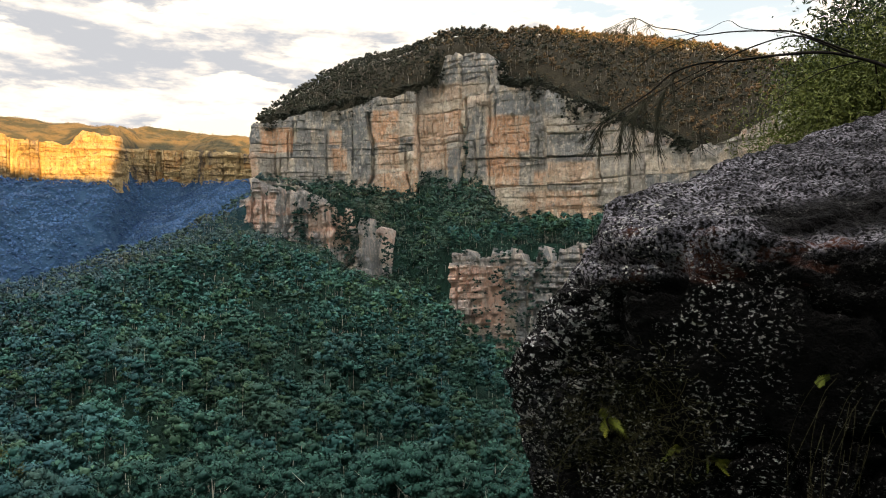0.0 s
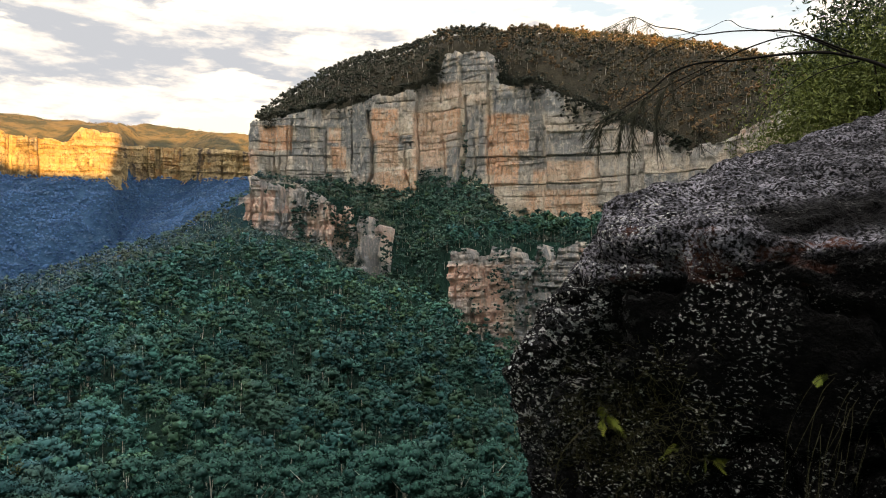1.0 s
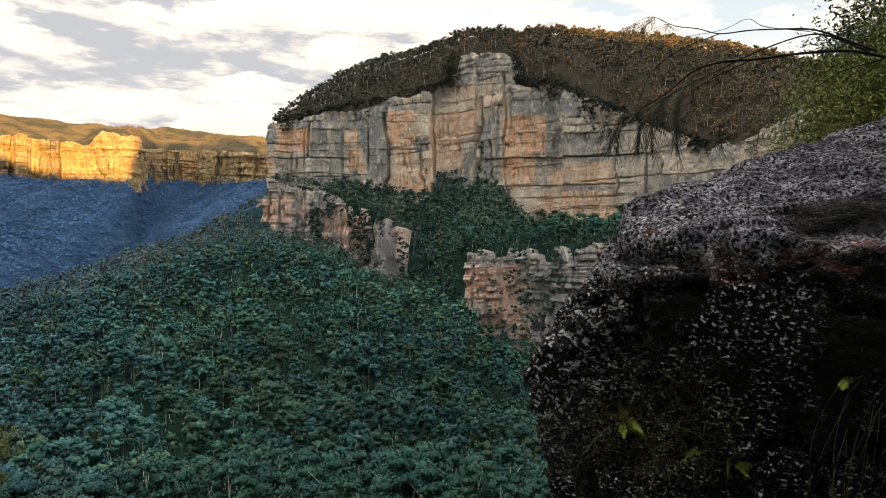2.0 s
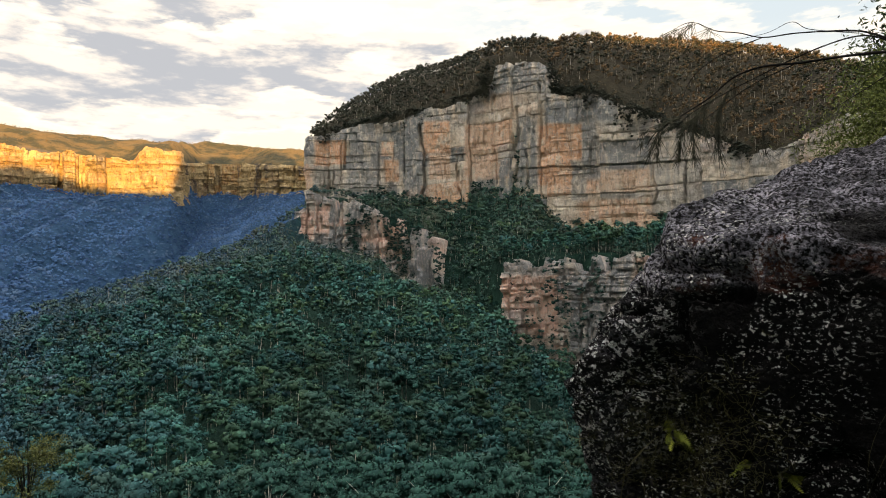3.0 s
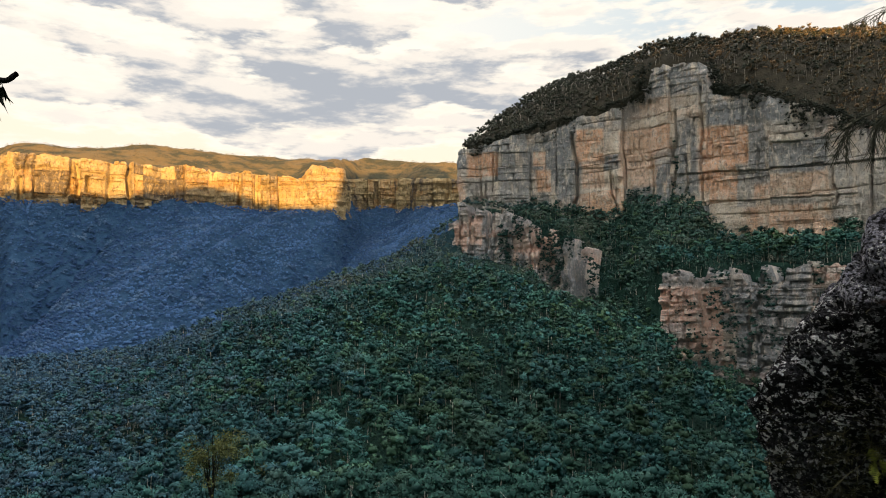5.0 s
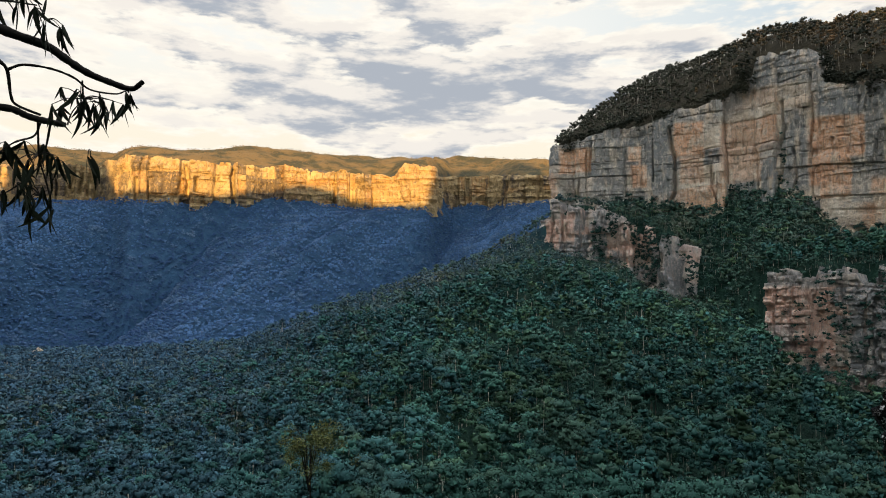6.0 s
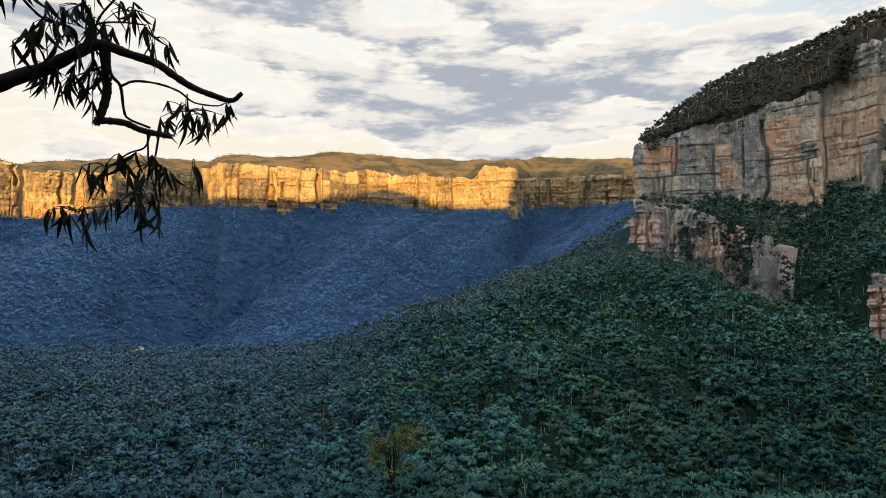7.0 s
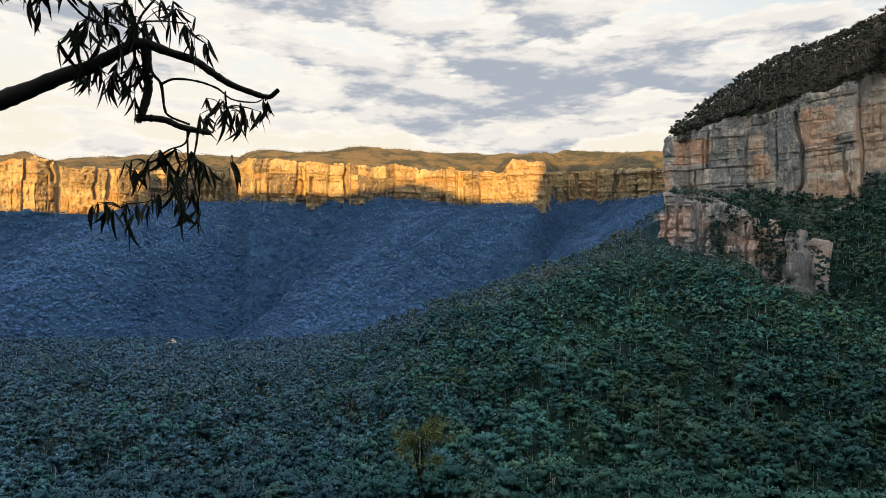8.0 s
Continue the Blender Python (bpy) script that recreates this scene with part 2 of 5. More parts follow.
EL_BASE = [(-15.2, 7.6), (-12.1, 7.3), (-8.5, 7.0), (-6.6, 6.6), (-3.8, 6.2), (-1.5, 7.4), (3.2, 7.2), (5.9, 4.3), (7, 3.8), (11.4, 3.6), (14, 4.0), (60, 4)]
EL_SKY = [(-15.2, 12.0), (-14.3, 12.7), (-12.3, 14.1), (-10.3, 15.1), (-6.5, 17.1), (-3.7, 18.0), (1, 18.85), (7.1, 18.8), (10, 18.7), (13.1, 18.45), (19.2, 17.4), (24.8, 15.8), (28, 14.4), (60, 13)]
R_LOW = [(-16, 855), (-8, 800), (-4, 745), (0.8, 660), (5, 630), (10, 600), (28, 570), (60, 540)]
LOW_TOP = [(-16, 7.7), (-13, 7.3), (-11.5, 6.9), (-10, 6.3), (-8.5, 5.9), (-6.6, 5.0), (-4, 3.0), (-1.5, 1.2), (0.8, 1.9), (10, 2.3), (60, 2.3)]
LOW_BASE = [(-16, 3.1), (-13, 2.7), (-9.4, 2.4), (-8, 0.7), (-7, 0.4), (-4.4, -0.8), (-1.5, -1.8), (0.8, -3.2), (1.6, -5.2), (5.7, -7.0), (10, -7.2), (60, -7)]
R_CREST = [(-80, 1060), (-55, 1000), (-46, 900), (-41, 820), (-35, 820), (-25, 850), (-15, 900)]
EL_CREST = [(-80, -3.6), (-65.6, -4.0), (-58, -4.4), (-50, -4.6), (-45, -4.6), (-41, -4.3), (-36.5, -2.7), (-32.5, -0.9), (-29, 0.2), (-25.4, 1.4), (-21.5, 2.7), (-18, 4.7), (-15.6, 6.2)]
R_FAR = [(-80, 2330), (-66, 2260), (-57, 2290), (-55.5, 2390), (-50, 2400), (-48.8, 2200), (-42, 2150), (-36, 2190), (-30, 2200), (-27, 2140), (-25.7, 2130), (-23.6, 2470), (-20.5, 2480), (-18, 2270), (-10, 2200)]
FAR_TOP = [(-80, 8.8), (-66, 8.8), (-64, 9.4), (-62.3, 8.9), (-57, 9.0), (-50.8, 9.45), (-49, 10.4), (-43.7, 10.4), (-37.2, 10.4), (-32.5, 10.0), (-28.8, 9.85), (-27.4, 10.8), (-25.4, 10.8), (-25.2, 9.9), (-15, 9.9)]
FAR_BASE = [(-80, 5.6), (-66, 5.5), (-60.7, 5.6), (-57, 6.1), (-49.5, 7.0), (-43.7, 7.2), (-37.2, 7.9), (-31, 7.0), (-25.5, 7.2), (-21.4, 7.5), (-15, 7.7)]
FAR_SKY = [(-80, 9.1), (-66, 9.2), (-64.8, 9.6), (-63, 9.15), (-60.5, 9.6), (-55, 10.5), (-50, 10.4), (-48.7, 11.2), (-43.8, 11.2), (-40, 11.9), (-34.9, 11.6), (-29.7, 11.3), (-25, 11.45), (-18.7, 11.25), (-14.8, 11.0)]
RIDGE = [(-2200, 300), (-1391, 343), (-1208, 361), (-1125, 385), (-1085, 560), (-905, 575), (-865, 450), (-849, 447), (-517, 437), (-367, 474), (-282, 496), (-172, 455), (-84, 438), (108, 418), (122, 625), (268, 640), (440, 640), (478, 640), (494, 362), (544, 368), (578, 346), (633, 316), (728, 280), (1000, 300)]

SPURS = [(-104, -1), (-90, 0.6), (-77, 1), (-65, -1), (-55, 0.9), (-52, 1), (-49, 0.7), (-42.6, -0.9), (-41.3, -1.35), (-40, -0.8), (-33, 0.4), (-29, 0.55), (-24, 0.2), (-21, -0.5), (-15, 0.6), (0, 0)]  # crests and gullies of the far talus


def tower(b):
    """The crag that stands up out of the wooded slope."""
    return (4 * smooth(b, -2.6, -2.2) + 5 * smooth(b, -1.7, -1.4) + 7 * smooth(b, -0.9, -0.6) + 18 * smooth(b, -0.2, 0.1) + 3 * smooth(b, 0.7, 0.9)) * (1 - 0.25 * smooth(b, 3.9, 4.1)) * (1 - smooth(b, 4.5, 5.0))


def height(az, r):
    """Ground height at bearing az (degrees) and distance r."""
    az, r = np.broadcast_arrays(np.asarray(az, float), np.asarray(r, float))
    x, y = r * np.sin(np.radians(az)), r * np.cos(np.radians(az))
    a = np.clip(az, -78, 58)
    near_z = np.interp(r, [0, 0.9, 2, 8, 30, 120, 280], [-1.6, -1.62, -3.0, -10, -26, -60, -92])
    rough = (fbm(x / 62, y / 62, 4) - 0.47) * np.clip((r - 150) / 120, 0, 1)
    # valley side with the mesa
    rc, rl = tab(a, R_FACE), tab(a, R_LOW)
    zl0, zl1 = rl * tan_d(tab(a, LOW_BASE)), rl * tan_d(tab(a, LOW_TOP))
    zb, zt = rc * tan_d(tab(a, EL_BASE)), rc * tan_d(tab(a, EL_TOP)) + tower(a)
    rs = rc + 190 + 40 * smooth(a, -6, 2) - 120 * (1 - smooth(a, -15.2, -9))
    zs = rs * tan_d(tab(a, EL_SKY)) - 10 * smooth(a, -9, -3) - 9 * np.exp(-((a - 1) / 5) ** 2)
    t = np.clip((r - 280) / (rl - 280), 0, 1)
    m = np.where(r < 280, near_z, -92 + (zl0 + 92) * t ** 1.15)
    lw = 8 + 30 * np.exp(-((a + 2.2) / 2.0) ** 2)
    m = np.where(r > rl + 14, zl0 + (zl1 - zl0) * smooth(r, rl + 14, rl + 14 + lw), m)
    m = np.where(r > rl + 14 + lw, zl1 + (zb - zl1) * np.clip((r - rl - 14 - lw) / (rc - rl - 14 - lw), 0, 1), m)
    m = np.where(r > rc + 13, zb + (zt - zb) * smooth(r, rc + 13, rc + 22), m)
    up_t = np.clip((r - rc - 22) / (rs - rc - 22), 0, 1)
    m = np.where(r > rc + 22, zt + (zs - zt) * np.sin(up_t * math.pi / 2) ** (0.9 - 0.35 * smooth(a, -6, -1) * (1 - smooth(a, 8, 14))), m)
    # behind the mesa's skyline an unseen rise is added to shade the far slope
    m = np.where(r > rs, zs - np.minimum(r - rs, 60) * 0.12 + np.clip(r - rs - 60, 0, 420) * 0.26 * smooth(a, -13, -9), m)
    # open valley and the far escarpment
    rk = tab(a, R_CREST)
    zk = rk * tan_d(tab(a, EL_CREST))
    rf = tab(a, R_FAR)
    fb, ft, fs = rf * tan_d(tab(a, FAR_BASE)), rf * tan_d(tab(a, FAR_TOP)), (rf + 350) * tan_d(tab(a, FAR_SKY))
    t = np.clip((r - 280) / (rk - 280), 0, 1)
    v = np.where(r < 280, near_z, -92 + (zk + 92) * t ** (1.0 + 0.5 * smooth(-a, 15, 40)))
    floor_z = np.minimum(zk - 60, -150)
    v = np.where(r > rk, zk + (floor_z - zk) * smooth(r, rk, rk + 260), v)
    rise = np.clip((r - rk - 260) / (rf - rk - 260), 0, 1)
    slant = a + 15.0 * (1 - rise)
    spur = 95 * tab(slant, SPURS) + 30 * (np.abs(2 * vnoise(slant * 0.42, rise * 1.3 + 3) - 1) - 0.45)
    spur = spur * np.sin(rise * math.pi) ** 0.7
    v = np.where(r > rk + 260, floor_z + (fb - floor_z) * (0.35 * rise + 0.65 * rise ** 1.7) + spur, v)
    v = np.where(r > rf + 30, fb + (ft - fb) * smooth(r, rf + 30, rf + 56), v)
    v = np.where(r > rf + 56, ft + (fs - ft) * np.clip((r - rf - 56) / 294, 0, 1) ** 0.8, v)
    v = np.where(r > rf + 350, fs - (r - rf - 350) * 0.02, v)
    low_part = smooth(-r, -890, -820)
    blend = smooth(a, -15.4, -14.7) * (1 - low_part) + smooth(a, -27, -9) * low_part
    z = v + (m - v) * blend + rough * np.where(r < 1200, 8 + 26 * smooth(r, 220, 330) * (1 - smooth(r, 560, 760)), 26)
    # plateau behind, out of view, its skyline shaped so its shadow fills the valley
    sx, sy = math.sin(radians(SUN_WAY)), math.cos(radians(SUN_WAY))
    along, across = x * sx + y * sy, x * sy - y * sx
    back = tab(across, RIDGE) * smooth(-along, 4, 600) ** 0.8 - 1.6
    return np.where(along < -4, np.maximum(z, back), z)


def polar(az, r, dz=0.0):
    z = height(az, r) + dz
    return np.stack([r * np.sin(np.radians(az)), r * np.cos(np.radians(az)), z], -1)


def build_ground():
    az = np.concatenate([np.arange(-80, -16, 0.35), np.arange(-16, -14, 0.1), np.arange(-14, 24, 0.35), np.arange(24, 280, 2.0)])
    r = np.concatenate([[0.05, 0.5, 0.9, 1.4, 2, 4, 8, 16, 30, 60, 120, 200], np.arange(260, 1150, 7.0), np.arange(1150, 2900, 18.0), np.arange(2900, 4850, 130.0)])
    A, R = np.meshgrid(az, r, indexing="ij")
    signed = (A + 180) % 360 - 180
    p = polar(signed, R)
    side = np.clip(signed, -78, 58)
    heath = smooth(R - tab(side, R_FAR), 40, 70) * (signed < -14.5)
    litter = smooth(R - tab(side, R_FACE), 10, 24) * (signed > -15.5) * (signed < 58)
    return mesh_from("ground", p.reshape(-1, 3), np.concatenate([grid_faces(len(az), len(r)), wrap_faces(len(az), len(r))]), [floor_mat], attrs={"heath": heath.ravel(), "litter": litter.ravel(), "haze_tint": (smooth(R, 520 + 8 * np.minimum(np.abs(signed + 45), 40), 1100) * (signed < -14.8) * (signed > -82)).ravel()}, shade=True)


def wrap_faces(rows, cols):
    j = np.arange(cols - 1)
    a = (rows - 1) * cols + j
    return np.stack([a, a + 1, j + 1, j], -1)


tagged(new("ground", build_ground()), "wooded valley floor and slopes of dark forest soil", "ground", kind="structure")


# ---- sandstone cliffs ----
def breaks(lo, hi, a, b, gen):
    out, x = [lo], lo
    while x < hi:
        x += gen.uniform(a, b)
        out.append(x)
    return np.array(out)


def cliff(name, bearings, radii, base_el, top_el, step, k, mat, seed, label, dig=6.0, tail=0.0, iron=(), grey=(), crest=None, rib=1.0, shelves=(), flute=1.0, weather=None, block=1.0, clefts=(), col=1.0, layered=1.0, rough_top=1.0, crag=1.0, steps=0.0, bed_max=42.0, broken=0.0):
    """A cliff face along a line of bearings and distances; k scales its joints and beds, dig sinks its foot."""
    gen = np.random.default_rng(seed)
    pts = []
    b = np.arange(bearings[0], bearings[1], 0.04)
    rr = tab(b, radii)
    xy = np.stack([rr * np.sin(np.radians(b)), rr * np.cos(np.radians(b))], -1)
    bb = b.copy()
    if tail:
        d = xy[0] / np.linalg.norm(xy[0]) + np.array([0.05, 0.0])
        n = 40
        xy = np.concatenate([xy[0] + d * np.linspace(tail, tail / n, n)[:, None], xy])
        bb = np.concatenate([np.full(n, b[0]), bb])
    seg = np.r_[0, np.cumsum(np.linalg.norm(np.diff(xy, axis=0), axis=1))]
    s = np.arange(0, seg[-1], step)
    px, py, pb = np.interp(s, seg, xy[:, 0]), np.interp(s, seg, xy[:, 1]), np.interp(s, seg, bb)
    dist = np.interp(pb, b, rr)
    z0, z1 = dist * tan_d(tab(pb, base_el)) - dig, dist * tan_d(tab(pb, top_el))
    if crest:
        z1 = z1 + crest(pb)
    z1 = z1 + (fbm(s / (16 * k), 3.3 + 0 * s, 3) - 0.42) * 15 * k * rough_top
    ledge = np.cumsum(np.exp(gen.normal(size=400) * 0.6 + 1.9) * k)
    z1 = z1 + steps * (LATTICE[(np.searchsorted(ledge, s) * 7) % 256, seed] - 0.5)
    rows = int(np.max(z1 - z0) / step) + 2
    v = np.linspace(0, 1, rows)[:, None]
    Z = z0 + (z1 - z0) * v
    S = np.broadcast_to(s, Z.shape)
    wob = (vnoise(S / (40 * k), Z / (30 * k)) - 0.5) * 4 * k
    joints = np.cumsum(np.r_[-30, np.exp(gen.normal(size=200) * 0.8 + 3.2) * k + 5 * k])
    minor = breaks(-30, seg[-1] + 120 * k, 3 * k, 24 * k, gen)
    beds = breaks(-260, 620, 6 * k, bed_max * k, gen)
    thin = breaks(-260, 620, 1.2 * k, 6.5 * k, gen)
    near = lambda x, edges, i: np.minimum(np.abs(x - edges[np.clip(i, 0, len(edges) - 1)]), np.abs(x - edges[np.clip(i - 1, 0, len(edges) - 1)]))
    Sw, Zw = S + wob, Z + (vnoise(S / (80 * k), 9.1 + 0 * S) - 0.5) * 7 * k
    ji, bi, ti = np.searchsorted(joints, Sw), np.searchsorted(beds, Zw), np.searchsorted(thin, Zw)
    Sm = Sw + LATTICE[(bi * 7) % 256, 5] * 60 * k
    mi = np.searchsorted(minor, Sm)
    blocky = smooth(fbm(S / (42 * k), Z / (26 * k), 2), 0.33, 0.48)
    blocky = np.maximum(blocky, broken)
    cell = LATTICE[(mi * 7) % 256, (bi * 13) % 256]
    column = LATTICE[(ji * 3 + 11) % 256, 40]
    layer = LATTICE[(ti * 5) % 256, ji % 256]
    out = (fbm(S / (45 * k), Z / (300 * k), 2) - 0.37) * 24 * k * rib
    out = out + (column - 0.5) * 7.0 * k * rib * col + (cell - 0.5) * 3.2 * k * blocky * block + (layer - 0.5) * 1.6 * k * (0.3 + blocky) * layered
    jc = np.clip(ji, 1, len(joints) - 1)
    lean = (Sw - (joints[jc] + joints[jc - 1]) / 2) * (LATTICE[(ji * 5 + 1) % 256, 90] - 0.5) * 0.9
    mc = np.clip(mi, 1, len(minor) - 1)
    lean = lean + (Sm - (minor[mc] + minor[mc - 1]) / 2) * (LATTICE[(mi * 3 + bi) % 256, 91] - 0.5) * 0.7 * blocky
    out = out + np.clip(lean, -7 * k, 7 * k) * rib * col
    out = out + (vnoise(S / (3.5 * k), Z / (50 * k)) - 0.5) * 2.4 * k * rib * flute
    out = out - 6.5 * k * np.exp(-(near(Sw, joints, ji) / (0.95 * k)) ** 2) * smooth(vnoise(Z / (24 * k), ji * 5.3), 0.35, 0.55)
    out = out - 2.6 * k * min(1.0, block) * np.exp(-(near(Sm, minor, mi) / (0.6 * k)) ** 2) * blocky
    out = out - 2.8 * k * layered ** 0.5 * np.exp(-(near(Zw, beds, bi) / (0.6 * k)) ** 2) * smooth(vnoise(S / (16 * k), bi * 3.7), 0.45, 0.65)
    for (cb, e0, e1, wide, deep) in clefts:
        sc = np.interp(cb, pb, s) + (vnoise(Z / (18 * k), cb + 0 * Z) - 0.5) * 7 * k
        span = smooth(Z, dist * tan_d(e0) - 3, dist * tan_d(e0) + 3) * (1 - smooth(Z, dist * tan_d(e1) - 3, dist * tan_d(e1) + 3))
        out = out - deep * span * np.exp(-((S - sc) / wide) ** 4)
    for (sb, se, half, deep) in shelves:
        on = smooth(1.3 - np.abs(pb - sb) / half, 0, 0.3)
        zz = dist * tan_d(se)
        out = out + on * deep * 0.7 * (smooth(Z - zz, -0.6, 0.6) * np.exp(-np.maximum(Z - zz, 0) / (9 * k)) - 0.8 * np.exp(-((Z - zz + 0.9) / 0.8) ** 2))
    out = out + (fbm(S / (3.6 * k * crag ** 0.5), Z / (5 * k * crag ** 0.5), 4) - 0.46) * 3.0 * k * crag
    out = np.maximum(out - 3 * k * v ** 14 + 2.0 * k * (1 - v), -11.0 * k)
    tx, ty = np.gradient(px, s), np.gradient(py, s)
    ln = np.hypot(tx, ty)
    w = np.ones(9) / 9
    nx = np.convolve(np.pad(ty / ln, 4, mode="edge"), w, "valid")
    ny = np.convolve(np.pad(-tx / ln, 4, mode="edge"), w, "valid")
    P = np.stack([px + nx * out, py + ny * out, Z], -1)
    # a cap that runs back into the hill
    cap = P[-1:] + np.stack([-nx * 26 * k, -ny * 26 * k, 0 * s - 3 * k], -1)[None]
    P = np.concatenate([P, cap])
    iron_v = np.clip((LATTICE[(ji * 7 + 2) % 256, (bi * 3) % 256] - 0.55) * 2.5, 0, 0.8)
    grey_v = np.clip((LATTICE[(ji * 5 + 3) % 256, (bi // 2) % 256] - 0.5) * 3.0, 0, 1)
    B = np.broadcast_to(pb, Z.shape)
    if weather:
        grey_v = np.maximum(grey_v, weather(B, v))
    E = np.degrees(np.arctan2(Z, np.broadcast_to(dist, Z.shape)))
    for (cb, ce, wb, we, amount) in iron:
        patch = smooth(1.15 - np.maximum(np.abs(B - cb) / wb, np.abs(E - ce) / we), 0, 0.3)
        iron_v = iron_v + (amount - iron_v) * patch
        grey_v = grey_v * (1 - patch)
    for (cb, ce, wb, we, amount) in grey:
        patch = smooth(1.15 - np.maximum(np.abs(B - cb) / wb, np.abs(E - ce) / we), 0, 0.3)
        grey_v = grey_v + (amount - grey_v) * patch
        iron_v = iron_v * (1 - patch)
    pad = lambda q: np.concatenate([q, q[-1:]]).ravel()
    me = mesh_from(name, P.reshape(-1, 3), grid_faces(rows + 1, len(s)), [mat], attrs={"iron": pad(iron_v), "grey": pad(grey_v)}, shade=False)
    return tagged(new(name, me), label, "cliff", kind="structure")


cliff("mesa_cliff", (-15.1, 30), R_FACE, EL_BASE, EL_TOP, 0.95, 1.0, near_cliff, 3, col=1.0, layered=1.0, crag=1.2, rough_top=0.4, steps=4.0, label="tall bedded sandstone cliff in buff, orange and grey", tail=110, crest=tower, dig=30,
      weather=lambda b, v: 0.85 * smooth(-b, 4.6, 6.2) * smooth(vnoise(b * 0.8, v * 3 + 1), 0.25, 0.5) + 0.8 * smooth(v, 0.72, 0.92) + 0 * b,
      clefts=((-5.9, 7.5, 13.2, 2.2, 10), (-12.0, 9.6, 12.2, 1.6, 7), (-9.6, 8.0, 11.5, 1.2, 6), (-13.2, 7.6, 9.5, 1.2, 6), (2.0, 8.5, 14.5, 2.0, 8), (2.9, 8.0, 11.0, 1.6, 7), (4.2, 7.0, 16.0, 1.4, 7), (0.2, 7.5, 11.0, 1.1, 5), (-2.8, 7.0, 10.0, 1.0, 5), (-0.3, 14.5, 17.5, 1.0, 5), (12.9, 6.0, 10.0, 1.2, 5)),
      shelves=((2.0, 17.4, 2.4, 1.4), (2.0, 16.9, 2.4, 1.2), (2.0, 16.4, 2.6, 1.4), (1.6, 15.5, 2.9, 1.2), (9.0, 9.55, 6.0, 3.4), (9.0, 7.3, 4.5, 2.0), (9.5, 6.3, 3.5, 1.4), (-4.6, 10.4, 1.6, 1.6), (-4.6, 9.2, 1.4, 1.2), (-4.6, 12.6, 1.2, 1.2), (-12.0, 9.6, 2.5, 1.6), (-11.0, 8.4, 3.0, 1.4), (-12.5, 11.9, 2.4, 1.4), (11.5, 11.4, 2.5, 1.6)),
      iron=((-4.6, 12.2, 1.1, 1.3, 1.0), (-4.4, 9.8, 0.9, 1.0, 0.6), (-13.4, 11.0, 1.3, 1.0, 1.0), (5.6, 11.3, 1.7, 1.6, 1.0), (5.2, 8.9, 1.5, 0.8, 1.0), (-8.5, 9.6, 0.7, 0.9, 0.9), (-0.9, 11.0, 1.4, 2.2, 0.55), (10.0, 5.6, 3.0, 1.2, 0.65), (11.0, 8.2, 2.6, 0.9, 0.45), (-8.9, 11.4, 0.5, 0.6, 0.8)),
      grey=((-13.6, 12.6, 1.4, 0.5, 0.9), (-10.6, 11.6, 1.2, 1.8, 0.9), (-13.6, 9.0, 1.2, 0.9, 0.6), (-7.0, 10.8, 0.9, 2.6, 1.0), (7.2, 14.0, 2.8, 1.0, 1.0), (2.9, 10.8, 0.9, 3.0, 0.95), (8.0, 10.9, 0.8, 2.4, 0.9), (7.0, 8.4, 0.5, 1.6, 0.8), (2.0, 17.2, 2.6, 1.5, 1.0), (14.5, 8.5, 2.0, 3.0, 0.6)))
cliff("lower_cliff", (-15.9, -2.0), R_LOW, LOW_BASE, LOW_TOP, 0.8, 0.7, low_cliff, 5, "broken lower band of pale sandstone buttresses", tail=60, rib=1.3, block=2.4, flute=0.4, col=1.0, layered=1.5, crag=1.0, steps=6.0, bed_max=16.0, broken=0.9, clefts=[(b, -1, 7, 1.3, 8) for b in (-15.2, -14.3, -13.2, -12.6, -11.4, -10.3, -9.5, -8.7, -7.6, -6.4, -5.2)], iron=((-15.2, 5.0, 0.6, 1.2, 0.9), (-14.0, 5.6, 0.5, 1.2, 0.8), (-8.6, 4.0, 0.9, 1.6, 0.9)), weather=lambda b, v: 0.9 * smooth(vnoise(b * 1.7, v * 4 + 3), 0.4, 0.6),
      crest=lambda b: -40 * smooth(b, -10, -6) * smooth(vnoise(b * 1.9, 2.2), 0.35, 0.55) - 45 * smooth(b, -4.0, -2.2) - 20 * smooth(vnoise(b * 2.6, 6.1), 0.55, 0.65))
cliff("valley_cliff", (0.8, 17), R_LOW, LOW_BASE, LOW_TOP, 0.7, 0.7, low_cliff, 9, "blocky pink and grey sandstone outcrop below the bench", rib=1.1, block=2.6, flute=0.2, col=0.7, layered=1.6, crag=0.9, steps=7.0, bed_max=13.0, broken=1.0, clefts=((1.4, -4, 2, 1.2, 7), (2.3, -6, 3, 1.0, 6), (3.3, -7, 2, 2.0, 9), (4.4, -7, 3, 1.2, 6), (5.6, -7, 2, 2.6, 10), (6.9, -7, 2, 1.4, 7)), crest=lambda b: -9 * smooth(vnoise(b * 1.5, 7.7), 0.45, 0.6),
      shelves=((2.5, -0.4, 2.2, 1.6), (2.5, -1.9, 2.4, 1.4), (3.5, -3.4, 2.0, 1.4), (8.0, -1.2, 3.0, 1.6)), iron=((1.7, -0.6, 1.1, 1.4, 1.0), (3.6, -1.8, 1.2, 2.4, 0.85)), grey=((8.5, -1.5, 2.6, 4.0, 1.0), (2.0, 1.5, 1.5, 0.6, 0.8)))
